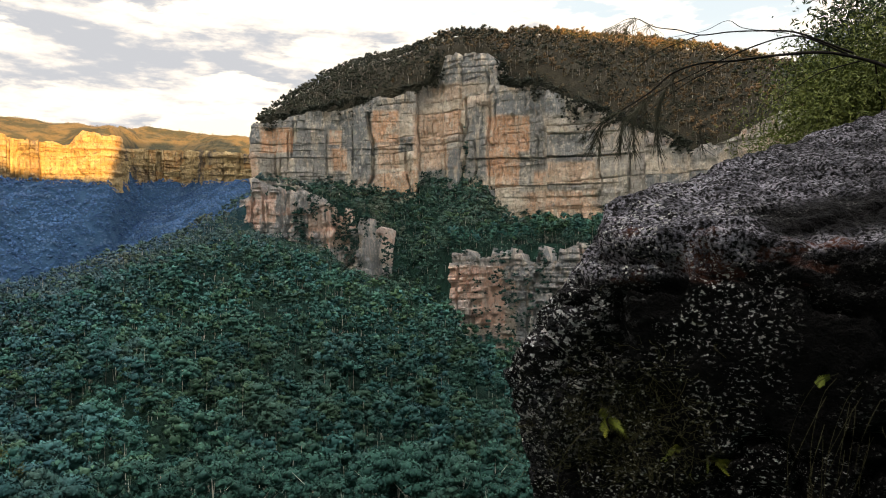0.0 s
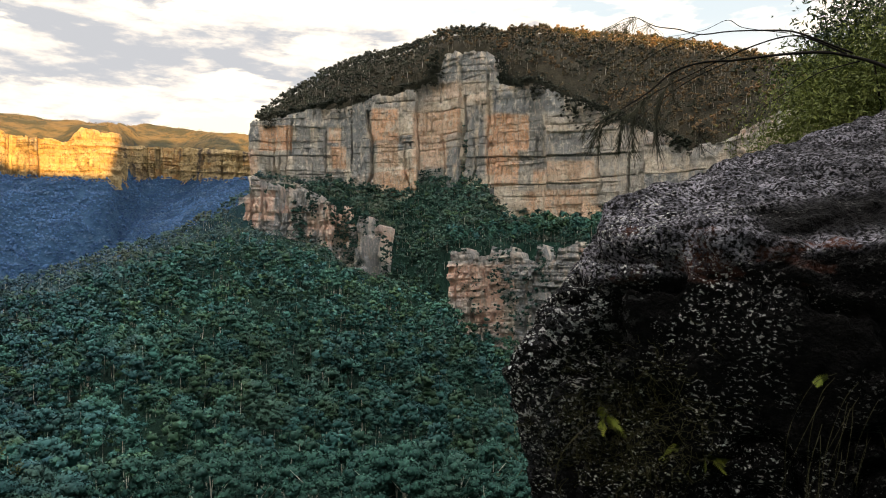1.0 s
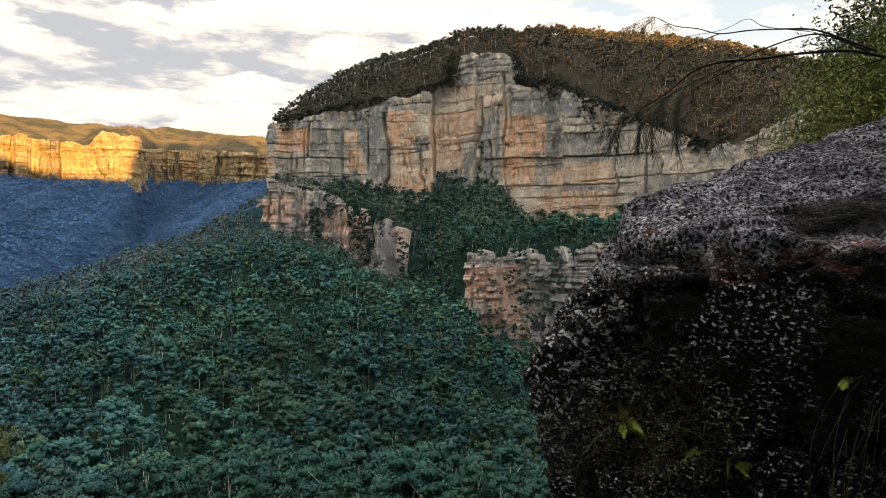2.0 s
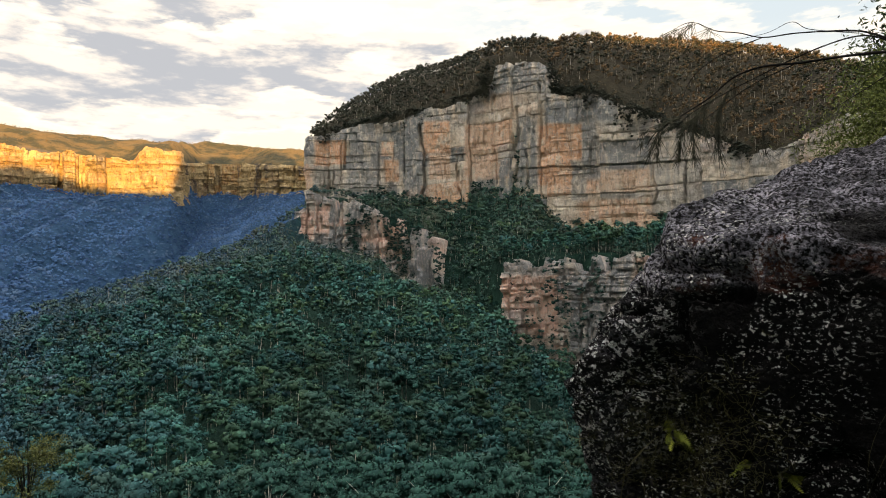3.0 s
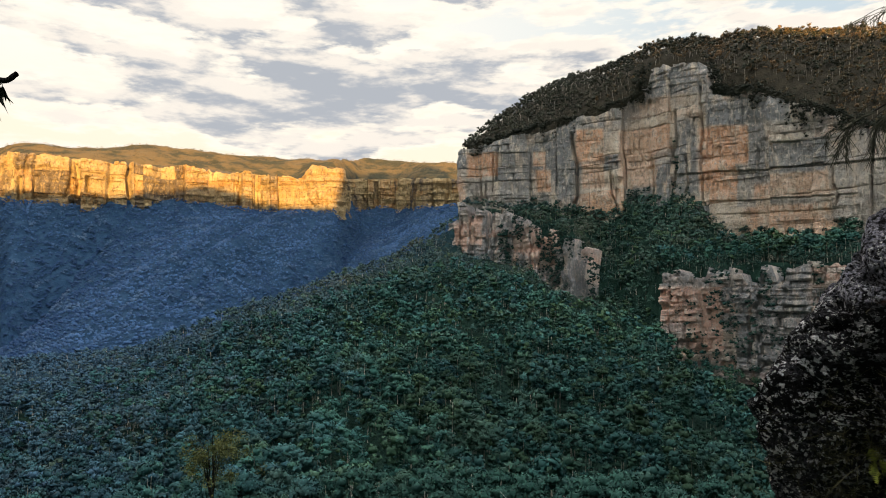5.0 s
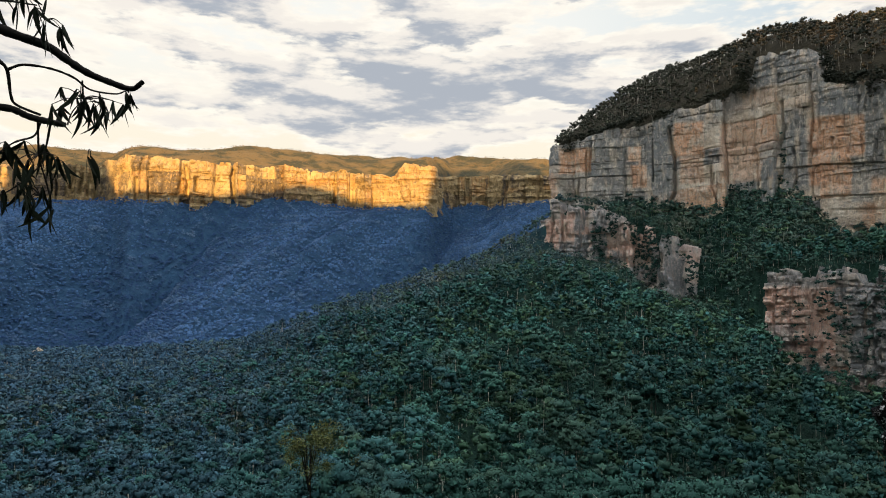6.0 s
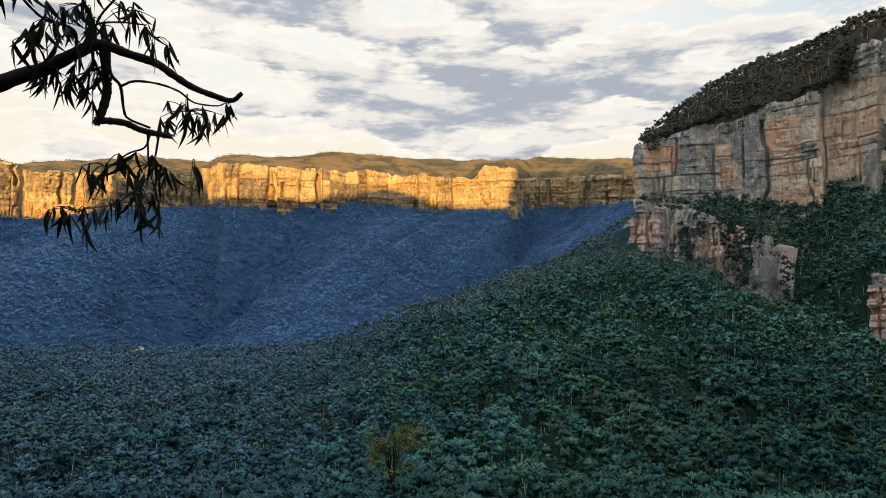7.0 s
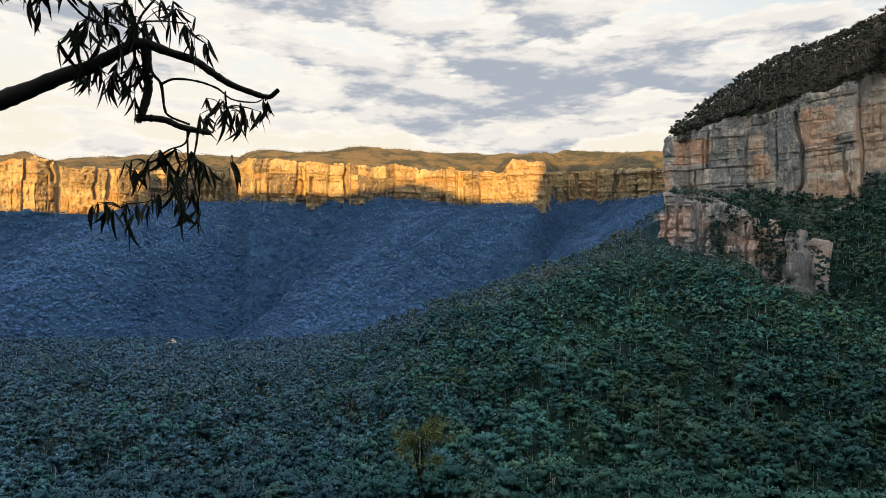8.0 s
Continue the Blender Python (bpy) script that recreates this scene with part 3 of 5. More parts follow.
cliff("far_cliff", (-79, -10), R_FAR, FAR_BASE, FAR_TOP, 2.7, 1.5, far_cliff, 12, "distant golden sandstone escarpment above a wooded valley", dig=28, rib=1.5, flute=0.25, block=1.6, col=0.9, layered=2.2, rough_top=0.4, crag=3.6, steps=7.0,
      clefts=[(b, g.uniform(5.5, 8.5), g.uniform(8.5, 11.5), g.uniform(2.5, 8), g.uniform(10, 32)) for g in [np.random.default_rng(5)] for b in g.uniform(-78, -12, 60)],
      shelves=[(b, g.uniform(7.4, 10.0), g.uniform(1.0, 4.0), g.uniform(2.5, 7.0)) for g in [np.random.default_rng(6)] for b in g.uniform(-78, -14, 40)],
      crest=lambda b: 14 * (vnoise(b * 0.7, 5.5) - 0.5))


# ---- forest ----
def ball(level):
    """Triangles of a unit octahedron, split level times: n x 3 x 3."""
    t = []
    for sx in (-1, 1):
        for sy in (-1, 1):
            for sz in (-1, 1):
                c = [np.array([sx, 0, 0.0]), np.array([0, sy, 0.0]), np.array([0, 0, float(sz)])]
                t.append(c if sx * sy * sz > 0 else [c[0], c[2], c[1]])
    for _ in range(level):
        fresh = []
        for a, b, c in t:
            ab, bc, ca = [(p + q) / np.linalg.norm(p + q) for p, q in ((a, b), (b, c), (c, a))]
            fresh += [[a, ab, ca], [ab, b, bc], [ca, bc, c], [ab, bc, ca]]
        t = fresh
    return np.array(t)


def crown_shape(gen, clumps, core, leaves, leaf, tall, wide):
    """A gum crown: flattened clumps of loose leaf sprays, with a small dense heart in each where core is set."""
    tri, tint, norm = [], [], []
    unit = ball(0)
    for c in range(clumps):
        a, up = gen.uniform(0, 6.283), gen.uniform(-0.25, 1.0) if clumps > 1 else 1.0
        rad = wide * 0.70 * math.sqrt(1 - up * up) * gen.uniform(0.75, 1.05)
        centre = np.array([rad * math.cos(a), rad * math.sin(a), tall * (0.62 + 0.30 * up)])
        girth = wide * gen.uniform(0.26, 0.42) * (1.0 if clumps > 5 else 1.25)
        size = np.array([girth, girth * gen.uniform(0.8, 1.2), girth * gen.uniform(0.55, 0.9)])
        shade = gen.uniform(0.25, 0.75)
        if core:
            u = unit.reshape(-1, 3) @ np.array(Euler(tuple(gen.uniform(0, 6.283, 3))).to_matrix())
            o = gen.uniform(0, 50)
            lump = 0.5 + 0.5 * vnoise(u[:, 0] * 1.9 + u[:, 2] + o, u[:, 1] * 1.9 - u[:, 2] * 0.7 + o)
            tri.append(centre + u * size * lump[:, None])
            # hearts get a darker tint, painting in the shade within the clump
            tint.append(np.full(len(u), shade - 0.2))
            norm.append(u / size / np.linalg.norm(u / size, axis=1)[:, None])
        d = gen.normal(size=(leaves, 3))
        d /= np.linalg.norm(d, axis=1)[:, None]
        d[:, 2] = np.where(d[:, 2] < -0.25, -d[:, 2], d[:, 2])
        mid = centre + d * size * gen.uniform(0.72, 1.12, (leaves, 1))
        face = d + gen.normal(size=(leaves, 3)) * 0.45
        e1 = np.cross(face, gen.normal(size=(leaves, 3)))
        e1 /= np.linalg.norm(e1, axis=1)[:, None]
        e2 = np.cross(face, e1)
        e2 /= np.linalg.norm(e2, axis=1)[:, None]
        w = leaf * gen.uniform(0.55, 1.35, (leaves, 1))
        tri.append(np.stack([mid - e1 * w - e2 * w * 0.6, mid + e1 * w - e2 * w * 0.6, mid + e2 * w * 0.9], 1).reshape(-1, 3))
        tint.append(np.full(leaves * 3, shade) + np.repeat(gen.normal(size=leaves), 3) * 0.22)
        out = mid - np.array([0, 0, tall * 0.52])
        soft = d * 0.6 + face / np.linalg.norm(face, axis=1)[:, None] * 0.45 + out / np.linalg.norm(out, axis=1)[:, None] * 0.55
        norm.append(np.repeat(soft, 3, axis=0))
    return np.concatenate(tri), np.concatenate(tint), np.concatenate(norm)


def trunk_shape(gen, tall, girth, sides=4, limbs=2):
    """A leaning tapered stem with two limbs."""
    out = []
    def stem(p, q, r0, r1):
        n = np.arange(sides) * 6.283 / sides
        ring = np.stack([np.cos(n), np.sin(n), 0 * n], -1)
        a, b = p + ring * r0, q + ring * r1
        for i in range(sides):
            j = (i + 1) % sides
            out.extend([a[i], a[j], b[j], a[i], b[j], b[i]])
    top = np.array([gen.normal() * 0.05 * tall, gen.normal() * 0.05 * tall, tall * 0.8])
    stem(np.array([0, 0, -1.5]), top, girth, girth * 0.35)
    for k in range(limbs):
        p = top * gen.uniform(0.5, 0.8)
        stem(p, p + np.array([gen.normal() * 0.16, gen.normal() * 0.16, 0.22]) * tall, girth * 0.5, girth * 0.15)
    return np.array(out)


def spread(count, az0, az1, r0, r1, gen):
    return gen.uniform(az0, az1, count), np.sqrt(gen.uniform(r0 * r0, r1 * r1, count))


def steep(az, r):
    return np.abs(height(az, r + 4) - height(az, r - 4)) / 8


def stand(name, az, r, shapes, sizes, mats, label, gen, with_trunk=True, base=None, lean=0.0, every=3, tilt=0.0, vary=1.0):
    """Many trees in one mesh; shapes: templates of crown, tint, trunk."""
    base = polar(az, r) if base is None else base
    pick, turn = gen.integers(0, len(shapes), len(az)), gen.uniform(0, 6.283, len(az))
    # nearer trees toward the cliff are tinted darker, imitating lower exposure there
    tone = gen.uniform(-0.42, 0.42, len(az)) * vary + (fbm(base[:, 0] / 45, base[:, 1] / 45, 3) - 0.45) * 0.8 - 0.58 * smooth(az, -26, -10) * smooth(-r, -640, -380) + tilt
    blue = np.clip(0.75 * smooth(-az, 18, 50) + 0.40 * smooth(r, 420, 950) * smooth(-az, 2, 20) + gen.normal(size=len(az)) * 0.12 - 0.75 * gen.random(len(az)) ** 3, -0.6, 1)  # aerial haze put into leaf colour by bearing and distance, with olive gums among it
    V, T, M, N, G = [], [], [], [], []
    hill = np.zeros((len(az), 3))
    if lean:  # the closed canopy takes the slope of the hill under it
        px, py = base[:, 0], base[:, 1]
        z_at = lambda x, y: height(np.degrees(np.arctan2(x, y)), np.hypot(x, y))
        hill = np.stack([-(z_at(px + 14, py) - z_at(px - 14, py)) / 28, -(z_at(px, py + 14) - z_at(px, py - 14)) / 28, np.ones(len(az))], -1)
        hill *= lean / np.linalg.norm(hill, axis=1)[:, None]
    for k, (crown, tint, soft, trunk) in enumerate(shapes):
        w = np.where(pick == k)[0]
        if not len(w):
            continue
        c, s = np.cos(turn[w])[:, None], np.sin(turn[w])[:, None]
        full = w
        for geo, tn, nm, slot in ((crown, tint, soft, 0), (trunk, None, trunk * [1, 1, 0] + [1e-4, 0, 0], 1)):
            if slot and not with_trunk:
                continue
            w = full[::every] if slot else full
            c, s = np.cos(turn[w])[:, None], np.sin(turn[w])[:, None]
            g = geo[None] * sizes[w][:, None, None]
            q = np.stack([g[..., 0] * c - g[..., 1] * s, g[..., 0] * s + g[..., 1] * c, g[..., 2]], -1) + base[w][:, None]
            V.append(q.reshape(-1, 3))
            n = np.stack([nm[:, 0] * c - nm[:, 1] * s, nm[:, 0] * s + nm[:, 1] * c, nm[:, 2] + 0 * c], -1)
            n = n / np.linalg.norm(n, axis=-1)[..., None] + (hill[w][:, None] if slot == 0 else 0.0)
            N.append((n / np.linalg.norm(n, axis=-1)[..., None]).reshape(-1, 3))
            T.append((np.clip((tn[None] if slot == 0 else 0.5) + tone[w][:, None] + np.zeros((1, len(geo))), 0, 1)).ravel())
            M.append(np.full(q.shape[0] * q.shape[1] // 3, slot))
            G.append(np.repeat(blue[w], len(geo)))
    V, T, M = np.concatenate(V), np.concatenate(T), np.concatenate(M)
    me = mesh_from(name, V, np.arange(len(V)).reshape(-1, 3), mats, M, {"tint": T, "haze_olive": np.concatenate(G)}, shade=True, normals=np.concatenate(N))
    return tagged(new(name, me), label, "forest", kind="stuff")


def make_shapes(n, seed, clumps, core, leaves, leaf, tall, wide, girth, sides=3, limbs=0):
    gen = np.random.default_rng(seed)
    return [(*crown_shape(gen, clumps, core, leaves, leaf, tall, wide), trunk_shape(gen, tall, girth, sides, limbs)) for _ in range(n)]


def keep(az, r, test):
    w = np.where(test)[0]
    return az[w], r[w]


def far_gully_shade(az, r):
    """Gully shade painted as leaf tint: dark in far talus gullies (-1), paler on spurs (0.3)."""
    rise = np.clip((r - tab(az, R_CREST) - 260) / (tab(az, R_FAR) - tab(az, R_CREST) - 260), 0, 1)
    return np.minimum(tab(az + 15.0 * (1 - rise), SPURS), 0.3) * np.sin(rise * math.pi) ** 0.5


def view_lowered(az, r):
    """Trees are made lower before the lower faces, to hide less of them from the camera."""
    gap = tab(az, R_LOW) - r
    return 1 - 0.45 * smooth(az, -17, -16) * smooth(-gap, -70, -25) * (gap > -5)


def grow():
    gen = np.random.default_rng(21)
    near = make_shapes(16, 31, 11, 1, 21, 0.48, 20, 6.0, 0.22)
    mid = make_shapes(16, 32, 7, 1, 9, 0.90, 19, 5.9, 0.24)
    far = make_shapes(12, 33, 4, 1, 7, 0.95, 14, 5.0, 0.20)
    dry = make_shapes(14, 35, 3, 1, 7, 0.75, 12, 4.4, 0.15)
    dot = make_shapes(12, 34, 1, 1, 0, 1.7, 8, 9.5, 0.30)
    tuft = make_shapes(12, 36, 3, 1, 6, 0.9, 11, 5.0, 0.15)
    az, r = spread(2200, -70, 18, 250, 450, gen)
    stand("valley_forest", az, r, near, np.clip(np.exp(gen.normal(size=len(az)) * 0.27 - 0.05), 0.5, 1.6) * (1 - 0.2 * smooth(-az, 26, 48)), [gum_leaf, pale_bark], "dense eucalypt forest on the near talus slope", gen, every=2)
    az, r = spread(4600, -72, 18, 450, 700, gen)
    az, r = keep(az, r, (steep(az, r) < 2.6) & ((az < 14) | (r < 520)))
    stand("talus_forest", az, r, mid, np.clip(np.exp(gen.normal(size=len(az)) * 0.27 - 0.1), 0.45, 1.5) * (1 - 0.35 * smooth(-az, 26, 48)) * view_lowered(az, r), [gum_leaf, pale_bark], "dense eucalypt forest climbing the talus slope", gen)
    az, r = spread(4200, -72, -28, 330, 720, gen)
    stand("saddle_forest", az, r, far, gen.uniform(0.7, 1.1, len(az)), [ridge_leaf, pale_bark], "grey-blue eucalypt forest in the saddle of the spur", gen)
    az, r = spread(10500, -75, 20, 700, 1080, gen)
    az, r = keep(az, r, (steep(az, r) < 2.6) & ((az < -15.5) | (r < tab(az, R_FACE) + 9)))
    stand("ridge_forest", az, r, far, gen.uniform(0.55, 1.15, len(az)) * view_lowered(az, r), [ridge_leaf, pale_bark], "grey-green eucalypt forest on the spur and bench", gen, lean=0.5)
    az, r = spread(15500, -15, 30, 690, 1130, gen)
    az, r = keep(az, r, (r > tab(az, R_FACE) + 11 + 15 * ((az > -0.2) & (az < 4.6))))
    size = gen.uniform(0.55, 1.15, len(az)) * np.where(gen.random(len(az)) < 0.1, 1.35, 1.0)
    # shade-tinted trees to the left, mixed with golden ones to the right
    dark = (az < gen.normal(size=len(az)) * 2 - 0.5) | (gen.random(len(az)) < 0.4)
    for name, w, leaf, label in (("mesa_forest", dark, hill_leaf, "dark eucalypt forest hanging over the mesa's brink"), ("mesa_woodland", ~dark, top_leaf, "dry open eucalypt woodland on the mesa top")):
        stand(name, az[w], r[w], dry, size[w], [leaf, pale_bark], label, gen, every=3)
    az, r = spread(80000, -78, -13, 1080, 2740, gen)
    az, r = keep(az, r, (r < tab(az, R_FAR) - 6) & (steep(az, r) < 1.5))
    stand("far_forest", az, r, dot, gen.uniform(0.6, 1.3, len(az)), [far_leaf, pale_bark], "distant blue-green forest under the escarpment", gen, with_trunk=False, lean=1.5, tilt=0.5 * far_gully_shade(az, r), vary=0.4)
    az, r = spread(16000, -78, -13, 2100, 3100, gen)
    az, r = keep(az, r, (r > tab(az, R_FAR) + 56) & (r < tab(az, R_FAR) + 420))
    stand("plateau_scrub", az, r, dot, gen.uniform(0.25, 0.6, len(az)), [top_leaf, pale_bark], "low olive scrub on the distant plateau", gen, with_trunk=False)
    az, r = spread(4300, -16, 15, 560, 860, gen)
    az, r = keep(az, r, (r > tab(az, R_LOW) + 12) & (r < tab(az, R_FACE) + 8))
    az, r = keep(az, r, az > -11.8 + 0.75 * gen.normal(size=len(az)))
    stand("bench_forest", az, r, far, gen.uniform(0.5, 1.05, len(az)) * np.where(az > 4, 0.7, 1.0), [bench_leaf, pale_bark], "dark eucalypts packed on the bench between the cliffs", gen)
    # scrub that clings to ledges and clefts of the faces
    cling = []
    for a0, a1, radii, lo, hi, n, lead, kind in ((-15.6, -3.6, R_LOW, LOW_BASE, LOW_TOP, 1500, 2.0, 0), (0.6, 20, R_LOW, LOW_BASE, LOW_TOP, 1100, 2.0, 0), (-15, 20, R_FACE, EL_BASE, EL_TOP, 2600, 1.0, 1), (-15, 20, R_FACE, EL_BASE, EL_TOP, 1500, -3.0, 2)):
        b, f = gen.uniform(a0, a1, n), gen.uniform(0, 1, n)
        if kind == 0:
            ok = vnoise(b * 1.7 + 3, f * 1.1 + b * 0.2) + 0.25 * vnoise(b * 7, f * 9) > 0.71 + 0.1 * smooth(b, -9, -15) - 0.07 * (b > 0)
        elif kind == 2:
            f = 1.03 - np.abs(gen.normal(size=n)) * 0.16 * vnoise(b * 1.9, 8.8) ** 1.5
            ok = (b < -0.2) | (b > 4.6)
        else:
            f = f ** 2.5
            crack = np.abs(b - (1.6 + 1.5 * f)) < 0.22 * (1 + vnoise(f * 14, 2.0))
            ok = ((f < 0.05 + 0.12 * vnoise(b * 1.3, 4.4)) & (b > -10.8)) | (crack & (f < 0.55))
        b, f = b[ok], f[ok]
        d = tab(b, radii)
        z = d * (tan_d(tab(b, lo)) * (1 - f) + tan_d(tab(b, hi)) * f)
        d = d - lead
        cling.append(np.stack([d * np.sin(np.radians(b)), d * np.cos(np.radians(b)), z - 2], -1))
    b = np.where(gen.random(260) < 0.55, gen.normal(size=260) * 0.35 - 0.6, gen.normal(size=260) * 0.4 + 5.1)
    d = tab(b, R_FACE) + gen.uniform(-1, 9, 260)
    z = d * tan_d(tab(b, EL_TOP)) + gen.uniform(0.0, 1.0, 260) ** 1.3 * 34 * (1 - smooth(np.abs(b - 2.2), 2.6, 4.2))
    cling[3] = np.concatenate([cling[3], np.stack([d * np.sin(np.radians(b)), d * np.cos(np.radians(b)), z - 3], -1)])
    # trees that stand against the broken lower faces, in drifts
    for a0, a1, n in ((-11.5, -2.5, 420), (1.6, 9.5, 300)):
        b, f = gen.uniform(a0, a1, n), gen.uniform(-0.05, 0.85, n)
        ok = vnoise(b * 1.1 + 40, f * 2.3 + 7) > 0.56 + 0.25 * f
        b, f = b[ok], f[ok]
        d = tab(b, R_LOW) - gen.uniform(2, 6, len(b))
        z = tab(b, R_LOW) * (tan_d(tab(b, LOW_BASE)) * (1 - f) + tan_d(tab(b, LOW_TOP)) * f)
        cling[0] = np.concatenate([cling[0], np.stack([d * np.sin(np.radians(b)), d * np.cos(np.radians(b)), z - 4], -1)])
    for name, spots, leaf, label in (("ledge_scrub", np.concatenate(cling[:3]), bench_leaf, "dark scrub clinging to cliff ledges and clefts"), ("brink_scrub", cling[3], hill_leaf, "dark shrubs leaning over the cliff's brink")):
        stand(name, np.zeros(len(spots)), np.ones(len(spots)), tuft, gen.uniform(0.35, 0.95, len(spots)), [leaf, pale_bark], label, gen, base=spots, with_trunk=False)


grow()


# ---- the nearest trees of the slope, one by one ----
def triangles(name, verts, mat, tint, normals=None, haze_olive=0.0):
    return mesh_from(name, verts, np.arange(len(verts)).reshape(-1, 3), [mat], attrs={"tint": tint, "haze_olive": np.full(len(verts), haze_olive)}, shade=normals is not None, normals=normals)


def plant_near_trees():
    gen = np.random.default_rng(77)
    kinds = []
    for crown, tint, soft, trunk in make_shapes(6, 41, 16, 1, 44, 0.34, 20, 6.0, 0.26, 5, 2):
        stem = triangles("trunk", trunk, pale_bark, np.full(len(trunk), 0.5))
        kinds.append([(triangles("crown", crown, gum_leaf, np.clip(tint - 0.22, 0, 1), soft, haze_olive), stem) for haze_olive in (-0.15, 0.2, 0.6)])
    az, r = spread(290, -66, 10, 200, 258, gen)
    for b, d in zip(az, r):
        crown, trunk = kinds[gen.integers(0, 6)][int(np.clip((-b - 12) / 16 + gen.normal() * 0.3, 0, 2))]
        tree = new("gum_tree")
        x, y, z = polar(b, d)
        size = gen.uniform(0.75, 1.35)
        tree.matrix_world = pose(x, y, z, 0, 0, gen.uniform(0, 360)) @ Matrix.Diagonal((size, size, size * gen.uniform(0.9, 1.15), 1))
        tagged(tree, "tall green gum tree with a pale trunk on the talus", "tree", "gum trees on the near slope")
        for nm, me in (("trunk", trunk), ("crown", crown)):
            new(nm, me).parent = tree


plant_near_trees()


# ---- things on the ledge ----
def at(az, el, d, eye=(0, 0, 0)):
    """The point at bearing az, elevation el and distance d from eye."""
    a, e = radians(az), radians(el)
    return Vector((eye[0] + d * math.sin(a) * math.cos(e), eye[1] + d * math.cos(a) * math.cos(e), eye[2] + d * math.sin(e)))


def glide(points, n):
    """A smooth line of about n points through the given ones."""
    p = np.array([tuple(q) for q in points], float)
    p = np.concatenate([2 * p[:1] - p[1:2], p, 2 * p[-1:] - p[-2:-1]])
    out, per = [], max(2, n // (len(p) - 3))
    for i in range(1, len(p) - 2):
        for t in np.arange(per) / per:
            a, b, c, d = p[i - 1:i + 3]
            out.append(0.5 * (2 * b + (c - a) * t + (2 * a - 5 * b + 4 * c - d) * t * t + (3 * b - a - 3 * c + d) * t ** 3))
    return np.array(out + [p[-2]])


def tube(line, r0, r1, sides=6, knots=0.0, gen=None):
    """Vertices and quads of a tapered tube along a line."""
    n = len(line)
    tang = np.gradient(line, axis=0)
    tang /= np.linalg.norm(tang, axis=1)[:, None] + 1e-9
    ref = np.where(np.abs(tang[:, 2:3]) > 0.9, np.array([[1.0, 0, 0]]), np.array([[0, 0, 1.0]]))
    u = np.cross(tang, ref)
    u /= np.linalg.norm(u, axis=1)[:, None] + 1e-9
    w = np.cross(tang, u)
    rad = np.linspace(r0, r1, n)
    if knots and gen is not None:
        rad = rad * (1 + knots * gen.normal(size=n))
    a = np.arange(sides) * 2 * math.pi / sides
    v = line[:, None] + rad[:, None, None] * (u[:, None] * np.cos(a)[None, :, None] + w[:, None] * np.sin(a)[None, :, None])
    return v.reshape(-1, 3), grid_faces(n, sides, wrap=True)


def join(chunks):
    V, F, k = [], [], 0
    for v, f in chunks:
        V.append(v)
        F.append(f + k)
        k += len(v)
    return np.concatenate(V), np.concatenate(F)


def piece(name, chunks, mat, parent, label="", shade=True):
    v, f = join(chunks)
    ob = new(name, mesh_from(name, v, f, [mat], shade=shade))
    ob.parent = parent
    return tagged(ob, label)


def rock_material():
    m = Nodes("lichened_sandstone")
    geo = m.n.new("ShaderNodeNewGeometry")
    nz = m.n.new("ShaderNodeSeparateXYZ")
    m.l.new(geo.outputs["Normal"], nz.inputs[0])
    grain = m.noise(70, 5, 0.7)
    lump = m.noise(9, 6, 0.65)
    # near-black base, with the undercut face's shade put into the colour
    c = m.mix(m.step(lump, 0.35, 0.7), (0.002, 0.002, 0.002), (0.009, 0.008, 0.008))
    rust = m.math("MULTIPLY", m.step(m.noise(3.2, 4, 0.6, (1, 1, 2.5)), 0.50, 0.62), m.step(m.attr("lip"), 0.3, 0.8))
    c = m.mix(m.math("MULTIPLY", rust, 0.8), c, (0.16, 0.062, 0.040))
    # pale crust on knobs only, so relief shade is painted in the pits
    knob = m.noise(75, 4, 0.6)
    crust = m.math("MULTIPLY", m.step(m.attr("crust"), 0.0, 0.8), m.step(knob, 0.43, 0.60))
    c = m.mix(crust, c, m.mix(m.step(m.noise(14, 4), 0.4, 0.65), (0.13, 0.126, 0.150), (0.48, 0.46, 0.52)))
    fleck = m.step(m.noise(54, 4, 0.68, (1, 1, 1.5)), 0.575, 0.605)
    fleck = m.math("MULTIPLY", m.math("MULTIPLY", fleck, m.step(m.noise(5.5, 4, 0.6), 0.42, 0.58)), m.attr("lichen"))
    c = m.mix(fleck, c, (0.78, 0.77, 0.73))
    c = m.mix(m.math("MULTIPLY", m.step(m.noise(38, 4, 0.68), 0.56, 0.59), m.attr("nose")), c, (0.80, 0.79, 0.78))
    m.bump(m.math("ADD", m.math("MULTIPLY", grain, 0.5), m.math("MULTIPLY", m.math("ADD", knob, m.noise(26, 4, 0.7)), 1.4)), 1.0, 0.06)
    return m.done(c, 0.9, 0.1)


